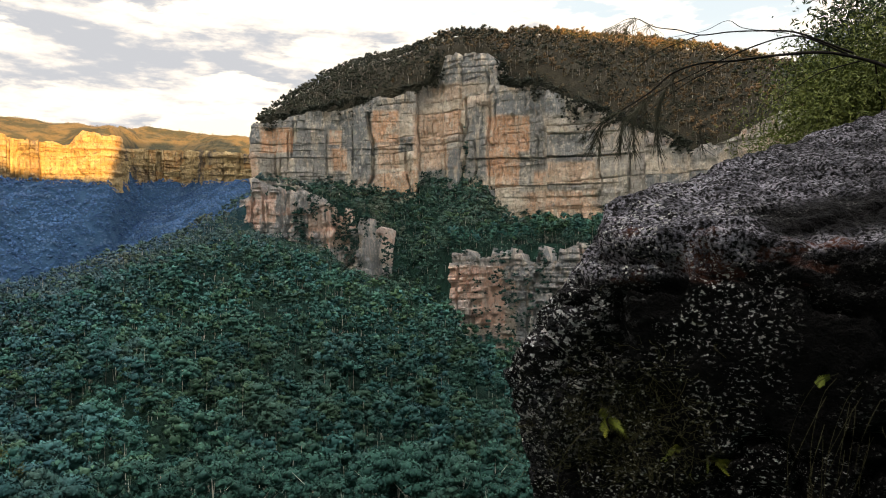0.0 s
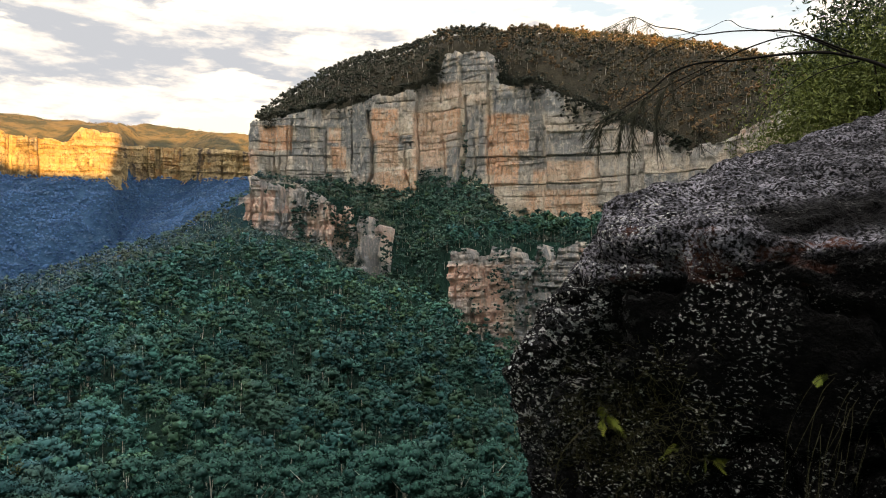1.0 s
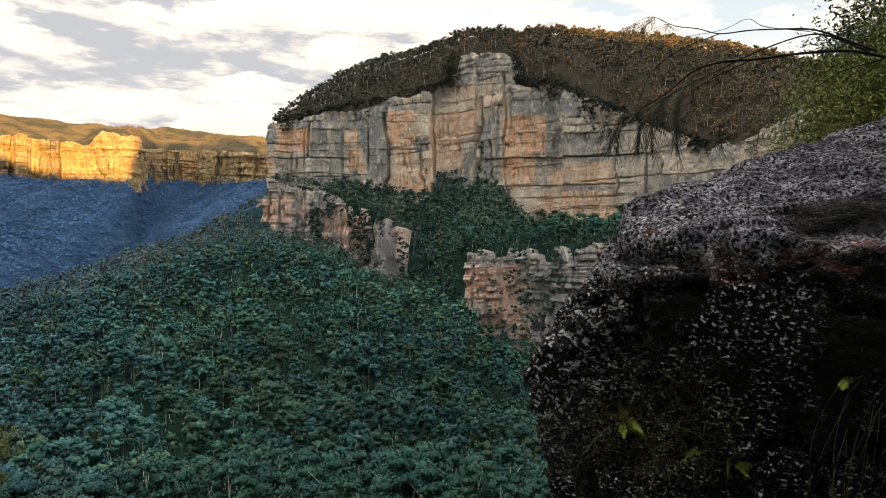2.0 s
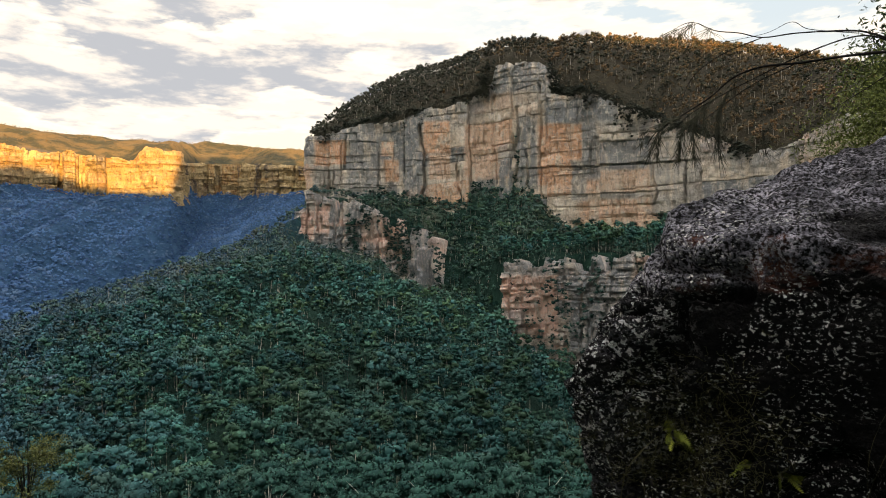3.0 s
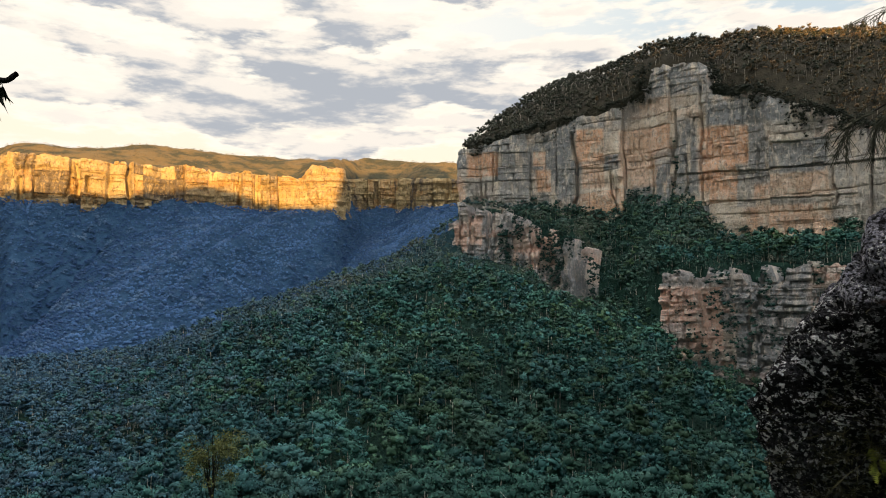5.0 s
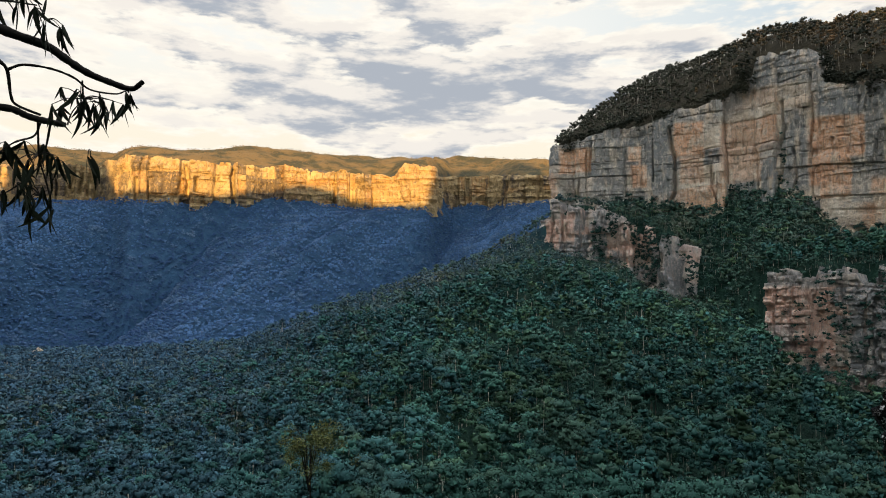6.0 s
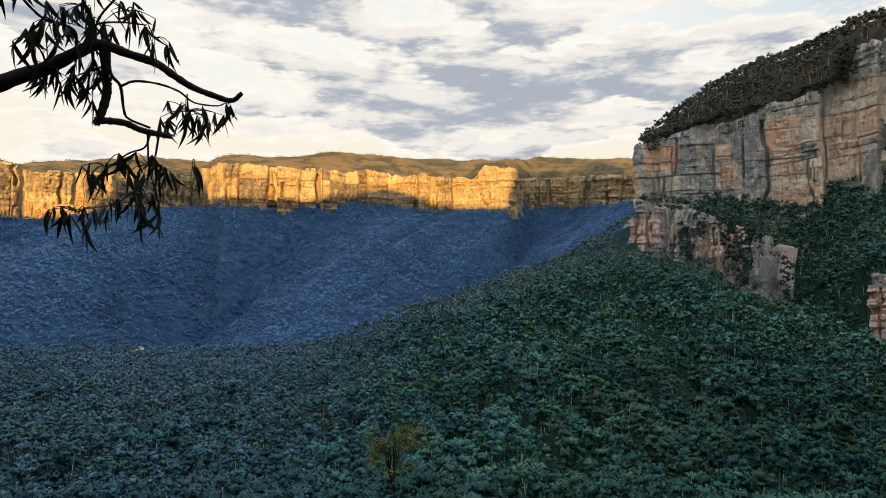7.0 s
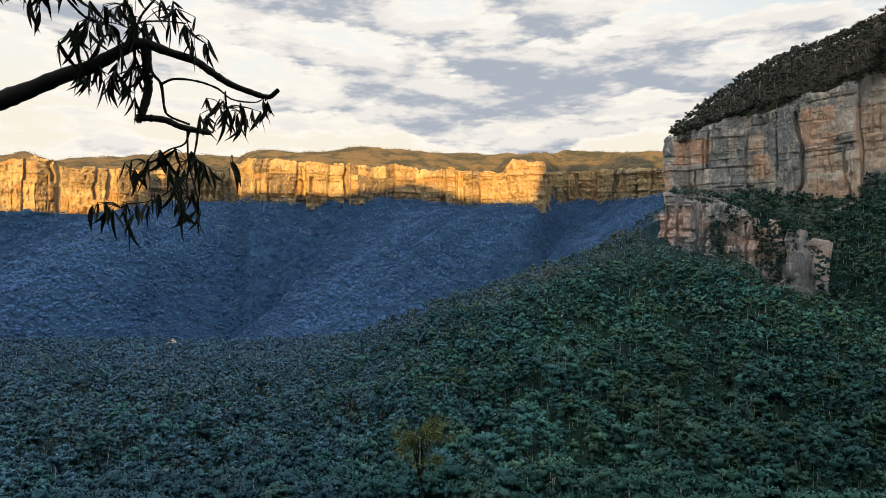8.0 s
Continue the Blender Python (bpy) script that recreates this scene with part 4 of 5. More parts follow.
def build_boulder():
    centre = np.array([1.75, 3.5, -0.9])
    back = np.array([0.35, 1.5, 0.05])
    P = {k: np.array(v) for k, v in dict(a=(0.66, 2.75, 0.302), b=(2.329, 3.6, 0.853), c=(0.705, 2.35, 0.16), d=(1.284, 2.0, 0.243), e=(0.705, 2.365, -0.031),
                                         f=(1.06, 2.12, -0.034), g=(0.76, 2.62, -0.84), n=(0.205, 2.62, -0.436), u=(0.29, 2.75, -0.875),
                                         k=(0.563, 2.5, 0.132), m=(0.586, 2.3, -0.216)).items()}
    planes = [(P["a"], P["b"], P["c"]), (P["c"], P["d"], P["e"]), (P["e"], P["f"], P["g"]), (P["a"], P["n"], P["n"] + back),
              (P["k"], P["n"], P["m"]), (P["n"], P["u"], P["u"] + back), (P["a"], P["b"], P["b"] + np.array([0.3, 1.0, -0.25]))]
    flat = []
    for p, q, r in planes:
        nrm = np.cross(q - p, r - p)
        nrm /= np.linalg.norm(nrm)
        h = nrm @ (p - centre)
        flat.append((nrm, h) if h > 0 else (-nrm, -h))
    flat += [(np.array([0, 1.0, 0]), 1.9), (np.array([1.0, 0, 0]), 2.6), (np.array([0, 0, -1.0]), 3.2)]
    n_th, n_ph = 330, 500
    u = np.linspace(0, 1, n_th)
    th = math.pi * (0.62 * u + 0.38 * u ** 3) * 0.999 + 0.0005
    ph = np.linspace(0, 2 * math.pi, n_ph, endpoint=False)
    axis = -centre / np.linalg.norm(centre)
    s1 = np.cross(axis, [0, 0, 1.0])
    s1 /= np.linalg.norm(s1)
    s2 = np.cross(s1, axis)
    TH, PH = np.meshgrid(th, ph, indexing="ij")
    D = np.cos(TH)[..., None] * axis + np.sin(TH)[..., None] * (np.cos(PH)[..., None] * s1 + np.sin(PH)[..., None] * s2)
    inv = np.stack([np.maximum(D @ nrm, 1e-3) / h for nrm, h in flat], -1)
    power = 150
    R = np.sum(inv ** power, -1) ** (-1 / power)
    X = centre + D * R[..., None]

    def tri(scale, octaves, o):
        q = X * scale + o
        return (fbm(q[..., 0], q[..., 1], octaves) + fbm(q[..., 1], q[..., 2] + 31, octaves) + fbm(q[..., 2] + 57, q[..., 0], octaves)) / 3 - 0.46

    top = smooth(inv[..., 0] / np.max(inv, -1), 0.93, 1.0)
    lip = smooth(inv[..., 1] / np.max(inv, -1), 0.93, 1.0)
    bed = vnoise(X[..., 2] * 9 + 0.8 * X[..., 0], 0.6 * X[..., 0] + 4) - 0.5
    out = tri(2.4, 3, 3.0) * 0.16 + tri(9, 3, 11.0) * 0.11 + tri(48, 2, 5.0) * 0.055 + bed * 0.05 * (1 - top)
    lip_z = 0.16 + 0.143 * (X[..., 0] - 0.705)
    ridge = np.abs(tri(5.5, 3, 23.0)) * 2.4
    out = out - 0.075 * (1 - top) * smooth(0.14 - ridge, 0, 0.14) - 0.018 * top * smooth(0.10 - ridge, 0, 0.10)
    out = out - 0.22 * np.exp(-((X[..., 2] - lip_z + 0.07) / 0.06) ** 2) * smooth(X[..., 0], 0.95, 1.2) * (1 - 0.6 * top)
    out = out + 0.17 * np.exp(-np.sum((X - P["n"] - np.array([0, 0, -0.02])) ** 2, -1) / 0.23 ** 2)
    X = X + D * out[..., None]
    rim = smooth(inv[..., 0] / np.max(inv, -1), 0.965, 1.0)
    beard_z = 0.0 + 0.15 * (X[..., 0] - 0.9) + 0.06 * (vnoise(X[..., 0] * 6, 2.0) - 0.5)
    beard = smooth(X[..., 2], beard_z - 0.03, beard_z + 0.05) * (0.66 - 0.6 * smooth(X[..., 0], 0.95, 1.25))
    # crust is dimmed under the lip and to the right, painting the overhang's shade
    lip_shade = np.exp(-((X[..., 2] - lip_z + 0.06) / 0.07) ** 4) * smooth(X[..., 0], 0.92, 1.15)
    crust = np.clip(np.maximum(rim * (1 - 0.5 * smooth(X[..., 0], 0.9, 1.6)) * (0.55 + 0.75 * vnoise(X[..., 0] * 3.2 + 1.5 * X[..., 2], X[..., 1] * 5.0)), beard) * (1 - 0.95 * lip_shade), 0, 1)
    crust = np.maximum(crust, 0.25 * (1 - smooth(X[..., 0], 0.35, 0.66)) * smooth(vnoise(X[..., 0] * 14 + X[..., 1] * 9, X[..., 2] * 16), 0.3, 0.6))
    poles = X.reshape(-1, 3)
    # lichen flecks are thinned to the right, where the face is painted as shaded
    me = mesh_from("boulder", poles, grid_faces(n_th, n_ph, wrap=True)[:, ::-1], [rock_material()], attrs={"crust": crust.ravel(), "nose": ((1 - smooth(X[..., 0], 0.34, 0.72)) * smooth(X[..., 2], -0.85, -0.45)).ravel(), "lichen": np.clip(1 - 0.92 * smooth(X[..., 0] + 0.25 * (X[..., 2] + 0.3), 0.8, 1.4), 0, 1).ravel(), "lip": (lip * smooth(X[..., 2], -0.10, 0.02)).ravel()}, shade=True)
    return tagged(new("boulder", me), "dark lichen-crusted sandstone boulder jutting over the valley", "boulder")


boulder = build_boulder()

# ---- gum branch over the drop ----
# near-black bark and leaves, the backlit silhouette put into their colours
dark_bark = bark_material("dark_gum_bark", (0.030, 0.026, 0.023), (0.012, 0.011, 0.010))
hang_leaf = Nodes("hanging_gum_leaf")
hang_leaf = hang_leaf.done(hang_leaf.mix(hang_leaf.noise(9, 3), (0.006, 0.009, 0.005), (0.016, 0.022, 0.011)), 0.75, 0.1)


def sickle_leaf(length, width, bend, seed):
    """A hanging gum leaf: a curved blade folded along its midrib, stalk at the origin, tip down."""
    rows = 7
    t = np.linspace(0, 1, rows)
    w = width * np.sin(np.pi * np.clip(t * 0.96 + 0.04, 0, 1)) ** 0.8 * (1 - 0.35 * t) + 0.0006
    x, z = bend * t * t * length, -t * length
    y = 0.02 * np.sin(3 * t + seed) * length
    left, mid, right = np.stack([x - w, y, z], -1), np.stack([x, y + 0.35 * w, z], -1), np.stack([x + w, y, z], -1)
    v = np.stack([left, mid, right], 1).reshape(-1, 3)
    return mesh_from("leaf", v, grid_faces(rows, 3), [hang_leaf], shade=True)


LEAVES = [sickle_leaf(0.115, 0.0102, 0.24, 0), sickle_leaf(0.10, 0.0108, -0.28, 1), sickle_leaf(0.13, 0.0098, 0.36, 2), sickle_leaf(0.09, 0.0108, -0.16, 3), sickle_leaf(0.12, 0.0100, -0.38, 4)]


def build_gum_branch():
    gen = np.random.default_rng(5)
    eye, d = (-0.16, -0.08, 0.0), 3.2
    tree = tagged(new("gum_tree"), "dark gum limb with drooping sickle leaves over the valley", "tree")
    line = lambda pts, n: glide([at(a, e, dd, eye) for a, e, dd in pts], n)
    base = polar(-88.0, 3.3)
    foot = np.array([base[0], base[1], base[2] - 0.3])
    piece("trunk", [tube(glide([foot, foot + [0.05, 0.03, 2.6], foot + [0.02, 0.1, 4.6], at(-86, 2, 3.3, eye), at(-85, 24, 3.5, eye)], 40), 0.16, 0.06, 10, 0.05, gen)], dark_bark, tree)
    limbs = [([(-86, 1.0, 3.3), (-78, 4.5, 3.3), (-68.8, 11.2, 3.25), (-66.3, 12.9, 3.2), (-64.6, 13.9, 3.2), (-62.5, 15.2, 3.2), (-60.7, 16.1, 3.2), (-59.2, 17.2, 3.2), (-57.7, 18.15, 3.2), (-56.7, 18.3, 3.2)], 0.040, 0.021),
             ([(-56.9, 18.3, 3.2), (-55.3, 17.9, 3.2), (-53.4, 17.5, 3.21), (-52.3, 16.9, 3.2), (-50.8, 16.1, 3.2), (-49.2, 15.6, 3.22), (-47.7, 15.3, 3.22), (-46.9, 15.9, 3.2)], 0.020, 0.010),
             ([(-57.0, 18.2, 3.2), (-56.8, 16.6, 3.19), (-56.7, 15.0, 3.2), (-57.0, 13.5, 3.18), (-57.4, 12.5, 3.18)], 0.021, 0.016),
             ([(-57.4, 12.9, 3.18), (-55.5, 12.9, 3.2), (-54.3, 12.5, 3.18), (-53.0, 12.3, 3.18), (-52.0, 12.2, 3.17)], 0.015, 0.011)]
    for pts, r0, r1 in limbs:
        piece("limb", [tube(line(pts, 48), r0, r1, 9, 0.06, gen)], dark_bark, tree)
    twigs = [([(-57.1, 17.8), (-56.4, 16.2), (-55.8, 15.5), (-55.5, 13.8), (-55.1, 13.2), (-53.6, 12.7)], 0.008, 0.005),
             ([(-55.8, 15.5), (-54.8, 16.0), (-53.1, 16.0), (-51.6, 15.6), (-50.5, 14.9), (-48.8, 14.8), (-48.1, 15.1)], 0.006, 0.003),
             ([(-53.6, 12.2), (-54.0, 11.2), (-55.2, 10.6), (-56.6, 9.3)], 0.005, 0.003), ([(-53.0, 12.1), (-53.2, 10.6), (-53.5, 9.3), (-54.5, 8.0), (-56.1, 6.8), (-58.8, 6.2)], 0.005, 0.002),
             ([(-53.8, 12.3), (-53.6, 9.75), (-53.1, 8.0), (-52.9, 7.2)], 0.005, 0.003), ([(-58.8, 17.5), (-59.1, 19.0), (-61.2, 19.5), (-63.1, 21.0), (-64.5, 21.0)], 0.007, 0.004),
             ([(-57.9, 18.2), (-57.7, 19.5), (-56.1, 20.0), (-54.1, 20.1)], 0.006, 0.003), ([(-57.9, 18.2), (-57.4, 20.1), (-56.0, 22.0)], 0.006, 0.004), ([(-60.7, 16.2), (-61.1, 17.2), (-62.1, 18.2)], 0.005, 0.003),
             ([(-51.9, 12.2), (-51.6, 13.2), (-51.0, 14.0)], 0.004, 0.002), ([(-57.0, 16.8), (-57.6, 16.5), (-58.9, 15.8)], 0.005, 0.003)]
    for pts, r0, r1 in twigs:
        piece("twig", [tube(line([(a, e, d) for a, e in pts], 30), r0, r1, 5, 0.1, gen)], dark_bark, tree)
    # bunches: bearing, elevation, spread in both, leaves
    bunches = [(-64.3, 20.4, 1.3, 0.5, 15), (-61.9, 17.9, 0.8, 0.7, 13), (-60.4, 19.3, 1.4, 0.8, 24), (-60.7, 15.8, 0.9, 0.6, 17), (-58.9, 15.6, 0.6, 0.6, 11), (-57.6, 16.4, 0.7, 1.1, 18),
               (-55.6, 20.9, 1.4, 0.6, 22), (-53.5, 19.3, 0.8, 1.0, 12), (-51.0, 14.2, 1.5, 0.7, 26), (-49.6, 13.8, 0.8, 0.6, 12), (-47.9, 15.0, 0.5, 0.25, 5), (-56.6, 9.6, 1.1, 0.4, 17), (-53.7, 9.9, 1.0, 0.9, 26),
               (-58.3, 6.1, 1.2, 0.4, 19), (-55.9, 6.6, 0.6, 0.5, 8), (-53.4, 7.0, 1.1, 0.5, 22), (-50.4, 10.6, 0.5, 0.6, 3), (-58.3, 20.6, 1.2, 0.7, 16), (-57.2, 19.4, 0.8, 0.6, 10), (-63.6, 21.2, 1.2, 0.3, 10), (-59.3, 18.6, 0.7, 0.6, 10)]
    for a, e, sa, se, count in bunches:
        heart = at(a, e, d, eye)
        stalks, count = [], int(count * 1.5)
        while count > 0:
            node = at(a + gen.normal() * sa * 0.85, e + gen.normal() * se * 0.95, d + gen.normal() * 0.08, eye)
            stalks.append(tube(glide([heart, heart.lerp(node, 0.5) + Vector((0, 0, 0.012)), node], 8), 0.0026, 0.0014, 4))
            for _ in range(min(count, int(gen.integers(2, 5)))):
                leaf = new("leaf", LEAVES[gen.integers(0, 5)])
                leaf.parent = tree
                q = gen.uniform(0.62, 1.05)
                leaf.matrix_basis = Matrix.Translation(node) @ Euler((gen.normal() * 0.26, gen.normal() * 0.26, gen.uniform(0, 6.28))).to_matrix().to_4x4() @ Matrix.Scale(q, 4)
                count -= 1
        piece("twig", stalks, dark_bark, tree)


build_gum_branch()

# ---- plants round the boulder ----
she_oak_mat = bark_material("she_oak_needles", (0.085, 0.085, 0.060), (0.040, 0.040, 0.030))


def build_she_oak():
    gen = np.random.default_rng(8)
    tree = tagged(new("she_oak"), "thin she-oak with arching twigs and hanging needles", "tree")
    d = 5.4
    foot = polar(37.0, 6.0)
    piece("trunk", [tube(glide([foot - [0, 0, 0.3], foot + [0.1, 0.0, 4.0], foot + [-0.1, 0.1, 7.6], at(36.5, 11.5, 5.7)], 40), 0.11, 0.035, 8, 0.06, gen)], dark_bark, tree)
    stems = [([(36.5, 11.5), (33.0, 14.0), (30.7, 15.1), (28.9, 15.6), (26.3, 15.8), (23.2, 15.8), (20.8, 15.9), (18.7, 15.4), (16.9, 14.1), (14.7, 12.9), (12.9, 11.9), (12.0, 10.7)], 0.013, 0.003),
             ([(30.7, 15.2), (28.2, 16.7), (26.8, 17.0), (24.8, 16.7), (22.4, 16.0), (20.3, 15.2), (17.8, 14.2), (15.6, 13.1), (14.2, 12.0)], 0.007, 0.002),
             ([(31.1, 15.2), (29.7, 16.0), (27.9, 17.0), (26.8, 17.4), (24.9, 17.7), (22.9, 17.9), (20.8, 17.95), (19.2, 18.5), (17.5, 18.9), (16.2, 19.6), (15.3, 19.7), (14.0, 19.2)], 0.008, 0.0015),
             ([(20.8, 17.95), (18.3, 17.3), (16.5, 16.4), (15.4, 15.3), (14.7, 13.6)], 0.004, 0.002),
             ([(27.0, 17.2), (24.0, 18.0), (22.8, 18.7), (21.0, 18.2), (18.0, 18.0)], 0.003, 0.0015), ([(31.5, 14.6), (29.0, 14.2), (27.4, 13.4), (25.5, 12.4)], 0.005, 0.002),
             ([(23.0, 15.8), (20.0, 14.7), (17.5, 13.2), (15.5, 11.8)], 0.004, 0.002)]
    for pts, r0, r1 in stems:
        piece("branch", [tube(glide([at(a, e, d) for a, e in pts], 60), r0, r1, 5, 0.08, gen)], dark_bark, tree)
    # fine sprays at the twig ends: bearing and elevation where they start, drop in metres, threads
    for a, e, drop, count in ((14.8, 19.3, 0.10, 15), (15.8, 19.6, 0.12, 15), (17.0, 19.0, 0.09, 11), (14.0, 19.1, 0.14, 10), (25.4, 12.4, 0.22, 9), (20.4, 15.4, 0.2, 6)):
        threads = []
        for _ in range(count):
            p = at(a + gen.normal() * 0.34, e + gen.normal() * 0.12, d + gen.normal() * 0.03)
            side = gen.normal() * 0.07
            dp = drop * gen.uniform(0.7, 1.7)
            threads.append(tube(glide([p, p + Vector((side * 0.4 - 0.02, 0, -0.25 * dp)), p + Vector((side - 0.035, 0.01, -0.6 * dp)), p + Vector((side * 1.2 - 0.04, 0.0, -dp))], 9), 0.0022, 0.0012, 3))
        piece("needle_spray", threads, she_oak_mat, tree)
    # hanging tassels: bearing and elevation of their start and end, threads
    for a0, e0, a1, e1, count in ((14.8, 12.9, 12.1, 9.4, 80), (14.1, 12.2, 12.9, 8.6, 45), (15.9, 12.9, 14.4, 8.3, 80), (16.6, 13.6, 15.7, 8.2, 85), (17.3, 14.0, 16.6, 10.2, 40), (18.4, 14.6, 17.5, 8.1, 95), (21.2, 11.4, 21.0, 8.8, 35), (19.4, 15.3, 19.0, 12.6, 30), (13.0, 11.9, 11.6, 10.2, 30)):
        p, q = at(a0, e0, d), at(a1, e1, d)
        spine = glide([p, p.lerp(q, 0.35) + Vector((-0.05, 0, 0.05)), p.lerp(q, 0.7) + Vector((-0.035, 0, 0.02)), q], 30)
        threads = [tube(spine, 0.004, 0.0015, 4)]
        for _ in range(count):
            i = int(gen.integers(0, len(spine) - 9))
            n = int(gen.integers(6, 10))
            fan = np.linspace(0, 1, n)[:, None] * gen.normal(size=3) * [0.035, 0.03, 0.02] + gen.normal(size=3) * 0.006
            threads.append(tube(spine[i:i + n] + fan, 0.0024, 0.0012, 3))
        piece("needle_spray", threads, she_oak_mat, tree)


build_she_oak()

tea_leaf = leaf_material("tea_tree_leaf", (0.070, 0.092, 0.022), (0.185, 0.210, 0.048), (0.13, 0.135, 0.04), 8.0, gap_shade=0.35)
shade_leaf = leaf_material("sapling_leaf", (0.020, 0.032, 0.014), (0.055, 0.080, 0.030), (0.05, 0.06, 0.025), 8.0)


def leafy(gen, hearts, count, size, spread_m):
    """Small leaf blades, two triangles each, gathered round the hearts."""
    tri, tint = [], []
    for h in hearts:
        p = np.array(h) + gen.normal(size=(count, 3)) * spread_m
        a = gen.normal(size=(count, 3))
        a /= np.linalg.norm(a, axis=1)[:, None]
        b = np.cross(a, gen.normal(size=(count, 3)))
        b /= np.linalg.norm(b, axis=1)[:, None]
        w = size * gen.uniform(0.6, 1.3, (count, 1))
        tip, root, l, r = p + a * w, p - a * w, p + b * w * 0.28, p - b * w * 0.28
        tri.append(np.stack([root, l, tip, root, tip, r], 1).reshape(-1, 3))
        tint.append(np.full(count * 6, gen.uniform(0, 1)) + np.repeat(gen.normal(size=count), 6) * 0.2)
    return np.concatenate(tri), np.clip(np.concatenate(tint), 0, 1)


def build_bush(name, label, category, foot_az, foot_r, spots, mat, count, size, spread_m, seed):
    gen = np.random.default_rng(seed)
    bush = tagged(new(name), label, category)
    foot = polar(foot_az, foot_r)
    hearts = [at(a + gen.normal() * sa, e + gen.normal() * se, r + gen.normal() * 0.25) for a, e, sa, se, r, n in spots for _ in range(n)]
    mean = np.mean([tuple(h) for h in hearts], axis=0)
    fork = np.array([foot[0] * 0.4 + mean[0] * 0.6, foot[1] * 0.4 + mean[1] * 0.6, mean[2] - 0.9])
    piece("trunk", [tube(glide([foot - [0, 0, 0.3], foot * 0.6 + fork * 0.4 + [0.1, 0, 0], fork], 24), 0.10, 0.05, 7, 0.05, gen)], dark_bark, bush)
    for h in hearts[::2]:
        h = np.array(h)
        piece("branch", [tube(glide([fork, fork * 0.5 + h * 0.5 + gen.normal(size=3) * 0.08, h], 10), 0.022, 0.006, 5)], dark_bark, bush)
    v, t = leafy(gen, hearts, count, size, spread_m)
    new("foliage", triangles("foliage", v, mat, t)).parent = bush


build_bush("tea_tree", "olive-green tea-tree bush behind the lichened boulder", "bush", 33.0, 7.4,
           [(33.0, 12.0, 2.0, 1.3, 6.4, 18), (30.0, 10.2, 1.2, 1.0, 6.4, 14), (30.3, 13.0, 0.9, 0.6, 6.5, 6), (35.5, 13.5, 2.0, 2.0, 6.2, 10), (28.2, 8.8, 0.9, 0.6, 6.4, 6)], tea_leaf, 800, 0.019, 0.18, 61)
build_bush("gum_sapling", "dark-leaved gum sapling against the sky above the boulder", "tree", 36.0, 8.4,
           [(31.2, 17.6, 0.9, 1.6, 7.0, 9), (33.5, 16.0, 1.2, 2.2, 7.0, 10), (36.0, 18.0, 2.0, 2.5, 7.0, 9), (29.8, 15.6, 0.6, 0.5, 7.0, 4), (28.3, 14.6, 0.6, 0.4, 7.0, 3)], shade_leaf, 240, 0.030, 0.14, 62)

# ---- small growth on the boulder's face ----
from mathutils.bvhtree import BVHTree

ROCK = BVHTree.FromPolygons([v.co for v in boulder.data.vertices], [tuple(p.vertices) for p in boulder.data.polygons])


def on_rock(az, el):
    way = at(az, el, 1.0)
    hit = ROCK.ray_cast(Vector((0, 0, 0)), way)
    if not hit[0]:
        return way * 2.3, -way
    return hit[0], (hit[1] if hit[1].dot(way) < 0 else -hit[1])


straw = bark_material("dry_rootlets", (0.085, 0.080, 0.038), (0.040, 0.038, 0.020))
fern_green = leaf_material("fern_leaf", (0.12, 0.15, 0.020), (0.28, 0.30, 0.040), (0.20, 0.22, 0.03), 40.0)


def build_rootlets():
    gen = np.random.default_rng(14)
    chunks = []
    for _ in range(900):
        a, e = 14.5 + gen.normal() * 3.4, -12.5 + gen.normal() * 3.2
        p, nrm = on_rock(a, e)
        pts, q, way = [p], p.copy(), Vector(gen.normal(size=3)).normalized()
        for k in range(4):
            way = (way + Vector(gen.normal(size=3)) * 0.7).normalized()
            q = q + way * gen.uniform(0.012, 0.04)
            pts.append(q + nrm * gen.uniform(0.004, 0.025))
        chunks.append(tube(glide(pts, 9), 0.0010, 0.0005, 3))
    v, f = join(chunks)
    tagged(new("rootlets", mesh_from("rootlets", v, f, [straw], shade=True)), "tangle of dry rootlets and moss on the boulder", "roots", kind="stuff")


build_rootlets()


def build_fern(az, el, fronds, size, seed, label):
    gen = np.random.default_rng(seed)
    fern = tagged(new("fern"), label, "fern", "ferns on the boulder")
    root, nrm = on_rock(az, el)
    for _ in range(fronds):
        way = (Vector((gen.normal() * 0.9, 0, gen.normal() * 0.45)) + nrm * 0.75).normalized()
        tip = root + way * size * gen.uniform(0.7, 1.2) + Vector((0, 0, -0.15 * size))
        spine = glide([root, root.lerp(tip, 0.5) + Vector((0, 0, 0.16 * size)), tip], 14)
        tri = []
        for i in range(2, len(spine)):
            along = spine[i] - spine[i - 1]
            along /= np.linalg.norm(along)
            across = np.cross(along, np.array(nrm))
            across /= np.linalg.norm(across) + 1e-6
            w = size * 0.30 * (1 - (i / len(spine)) ** 1.6) + 0.004
            for sgn in (-1, 1):
                end = spine[i] + sgn * across * w + along * w * 0.6
                b = along * 0.0028
                up = np.array(nrm) * 0.003
                tri += [spine[i] - b, end, spine[i] + b, spine[i] - b + up, spine[i] + b + up, end]
        tri = np.array(tri)
        frond = new("frond", triangles("frond", tri, fern_green, np.full(len(tri), gen.uniform(0, 1))))
        frond.parent = fern
        piece("stalk", [tube(spine, 0.0016, 0.0007, 4)], straw, fern)


build_fern(20.6, -14.0, 9, 0.09, 1, "yellow-green fern tuft growing from the boulder")
build_fern(18.8, -13.3, 4, 0.09, 2, "small yellow-green fern on the boulder")
build_fern(13.0, -11.6, 5, 0.08, 3, "small yellow-green fern on the boulder")
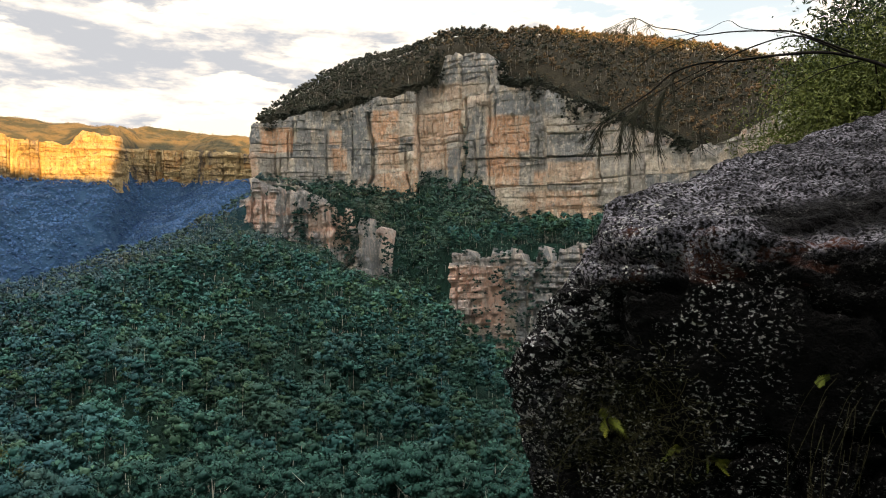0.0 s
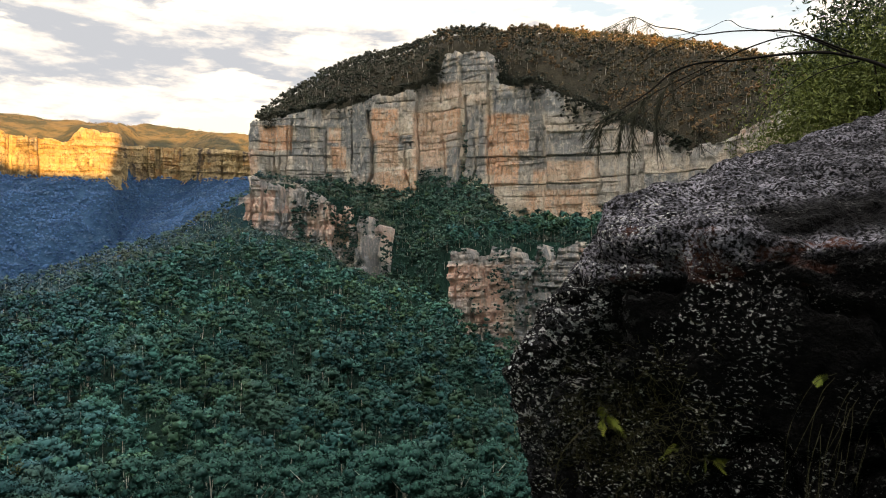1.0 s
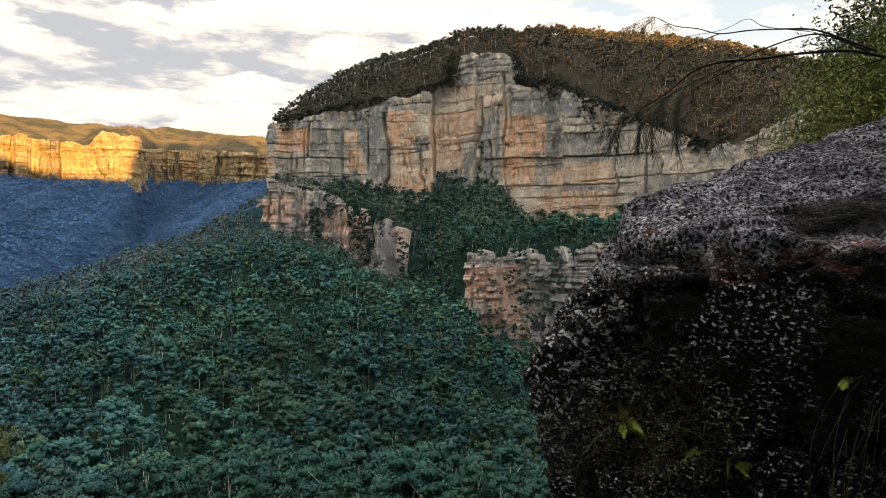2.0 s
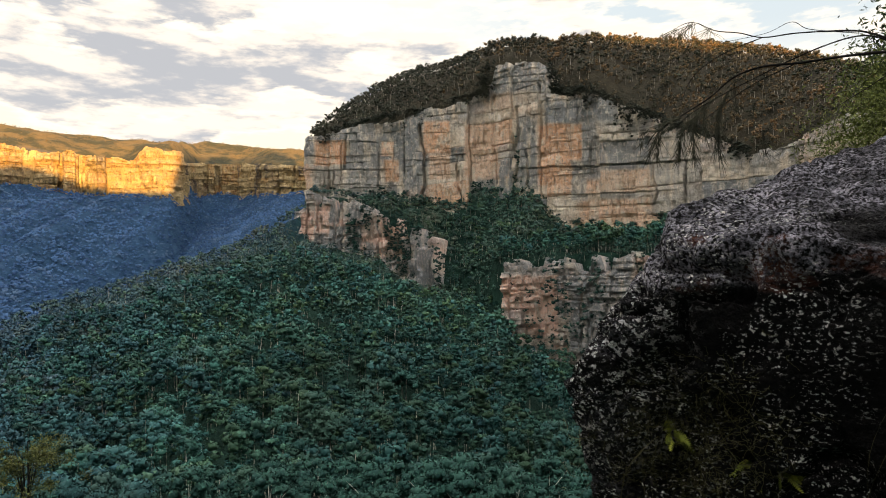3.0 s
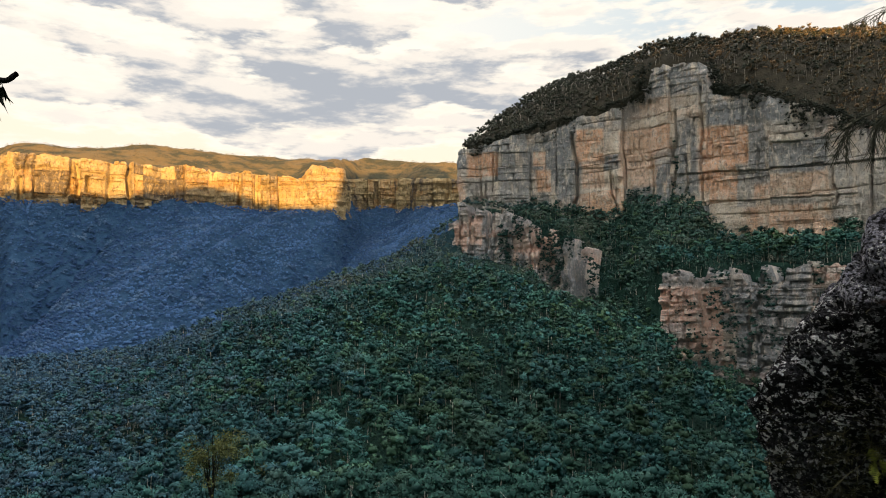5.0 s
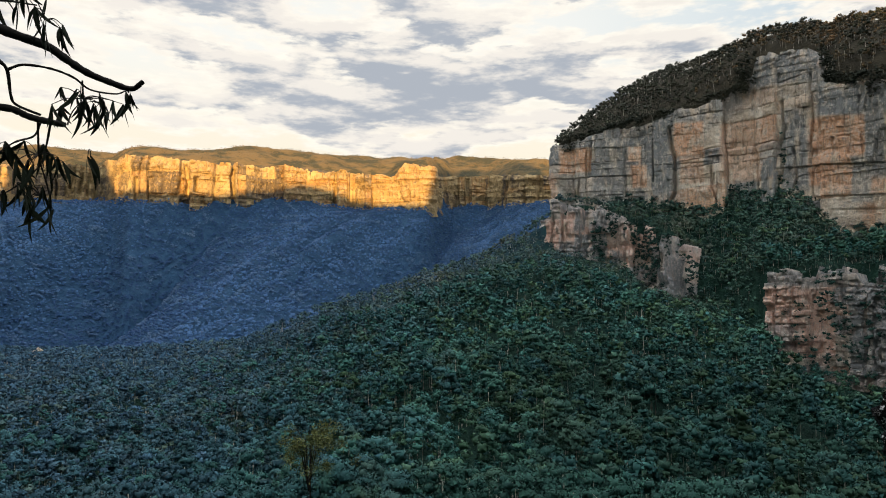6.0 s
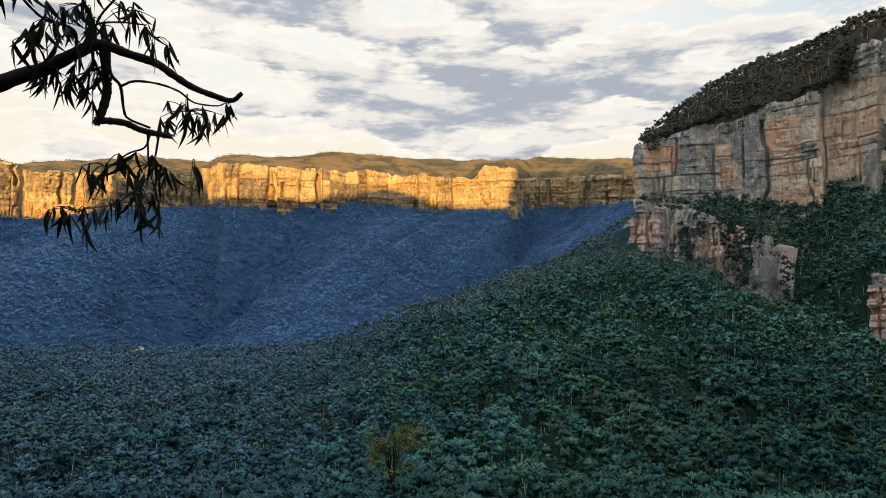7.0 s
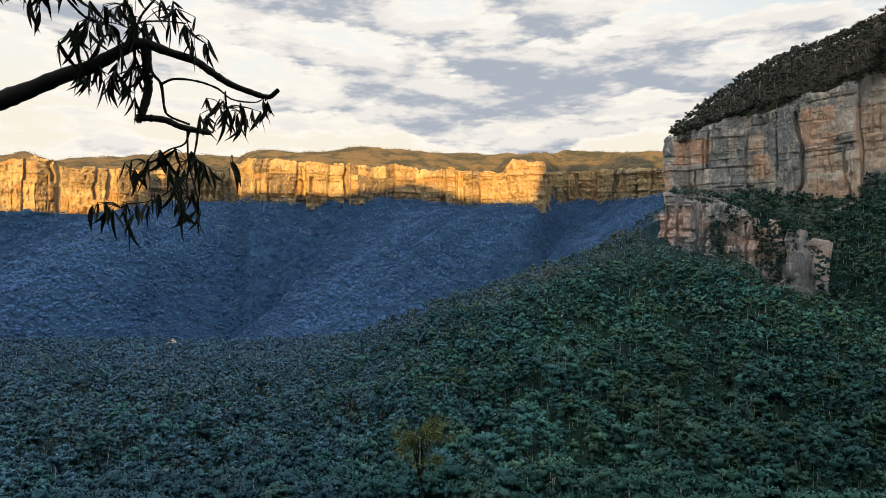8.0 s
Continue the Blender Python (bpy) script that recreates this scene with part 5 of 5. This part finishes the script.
build_fern(29.0, -7.7, 3, 0.05, 4, "pale green fern sprig in a dark rock cleft")


def build_grass():
    gen = np.random.default_rng(15)
    tuft = tagged(new("grass_tuft"), "long pale grass blades hanging over the boulder", "grass")
    for _ in range(16):
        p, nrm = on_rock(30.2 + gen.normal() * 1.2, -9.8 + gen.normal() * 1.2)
        side = -abs(gen.normal()) * 0.12
        L = gen.uniform(0.15, 0.38)
        piece("blade", [tube(glide([p, p + nrm * 0.06 + Vector((side * 0.4, 0, -0.1 * L)), p + nrm * 0.09 + Vector((side, 0, -0.5 * L)), p + nrm * 0.07 + Vector((side * 1.3, 0, -L))], 14), 0.0012, 0.0004, 3)], straw, tuft)
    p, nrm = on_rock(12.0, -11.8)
    piece("blade", [tube(glide([p, p + Vector((-0.08, -0.10, -0.03)), p + Vector((-0.15, -0.12, -0.12)), p + Vector((-0.165, -0.1, -0.30))], 20), 0.0022, 0.001, 4)], straw, tuft)


build_grass()


# ---- bare dead trees, an olive gum and a sand scar among the green ----
dead_wood = bark_material("bleached_dead_wood", (0.50, 0.47, 0.42), (0.30, 0.27, 0.23))


def build_dead_tree(az, r, tall, seed):
    gen = np.random.default_rng(seed)
    tree = tagged(new("dead_tree"), "bleached leafless dead gum standing in the forest", "tree", "dead gums in the forest")
    foot = polar(az, r)
    top = foot + np.array([gen.normal() * 0.08 * tall, gen.normal() * 0.08 * tall, tall])
    spine = glide([foot - [0, 0, 0.8], foot * 0.6 + top * 0.4 + gen.normal(size=3) * 0.5, top], 16)
    piece("trunk", [tube(spine, 0.26, 0.06, 6, 0.05, gen)], dead_wood, tree)
    for k in range(7):
        p = spine[int(gen.integers(6, 15))]
        q = p + np.array([gen.normal() * 0.16, gen.normal() * 0.16, gen.uniform(0.08, 0.25)]) * tall
        piece("limb", [tube(glide([p, (p + q) / 2 + gen.normal(size=3) * 0.35, q], 8), 0.11, 0.03, 4)], dead_wood, tree)


for i, (b, d, h) in enumerate(((-31.0, 212, 19), (-29.0, 216, 18), (3.2, 330, 20), (-37.0, 205, 18), (-26.5, 206, 17), (-30.0, 204, 18), (-12.0, 300, 17), (-47.0, 330, 16))):
    build_dead_tree(b, d, h, 200 + i)


olive_leaf = leaf_material("olive_gum_leaf", (0.030, 0.044, 0.012), (0.120, 0.130, 0.036), (0.10, 0.09, 0.03), 1.5, gap_shade=0.3)


def build_olive_gum():
    gen = np.random.default_rng(91)
    tree = tagged(new("gum_tree"), "olive-yellow gum crown rising above the slope", "tree")
    foot = polar(-35.0, 175)
    top = at(-35.0, -10.3, 165)
    tall = top[2] - foot[2]
    piece("trunk", [tube(glide([foot - [0, 0, 0.8], foot * 0.5 + np.array(top) * 0.5 + [0.5, 0, 0], np.array(top)], 16), 0.35, 0.08, 6)], dark_bark, tree)
    hearts = [np.array(top) + gen.normal(size=3) * [3.6, 3.0, 0.9] - [0, 0, 0.8 + abs(gen.normal()) * 0.13 * tall] for _ in range(46)]
    v, t = leafy(gen, hearts, 90, 0.36, 0.75)
    new("crown", triangles("crown", v, olive_leaf, t)).parent = tree
    for h in hearts[::3]:
        piece("limb", [tube(glide([np.array(top) - [0, 0, 0.35 * tall], (np.array(top) + h) / 2 - [0, 0, 1.5], h], 8), 0.14, 0.03, 4)], dark_bark, tree)


build_olive_gum()


def build_outcrop(az, r, wide, high, seed):
    gen = np.random.default_rng(seed)
    base = polar(az, r)
    u, v = np.meshgrid(np.linspace(0, 2 * math.pi, 28, endpoint=False), np.linspace(0, 1, 9), indexing="ij")
    rad = wide * (1 - v ** 2.2) * (0.8 + 0.5 * vnoise(u * 2 + seed, v * 3)) + 0.1
    P = np.stack([base[0] + rad * np.cos(u), base[1] + 0.5 * rad * np.sin(u), base[2] - 3 + (high + 3) * v * (0.8 + 0.4 * vnoise(u * 1.5, v + seed))], -1)
    f = grid_faces(9, 28, wrap=True)
    me = mesh_from("rock_outcrop", P.transpose(1, 0, 2).reshape(-1, 3), f, [near_cliff], attrs={"iron": np.zeros(P.size // 3), "grey": np.zeros(P.size // 3)})
    tagged(new("rock_outcrop", me), "pale bare sandstone outcrop showing among the forest", "rock", "outcrops in the forest")


build_outcrop(-54.4, 975, 17, 14, 1)
build_outcrop(-52.2, 1500, 10, 16, 2)
build_outcrop(-28.5, 1700, 12, 17, 3)
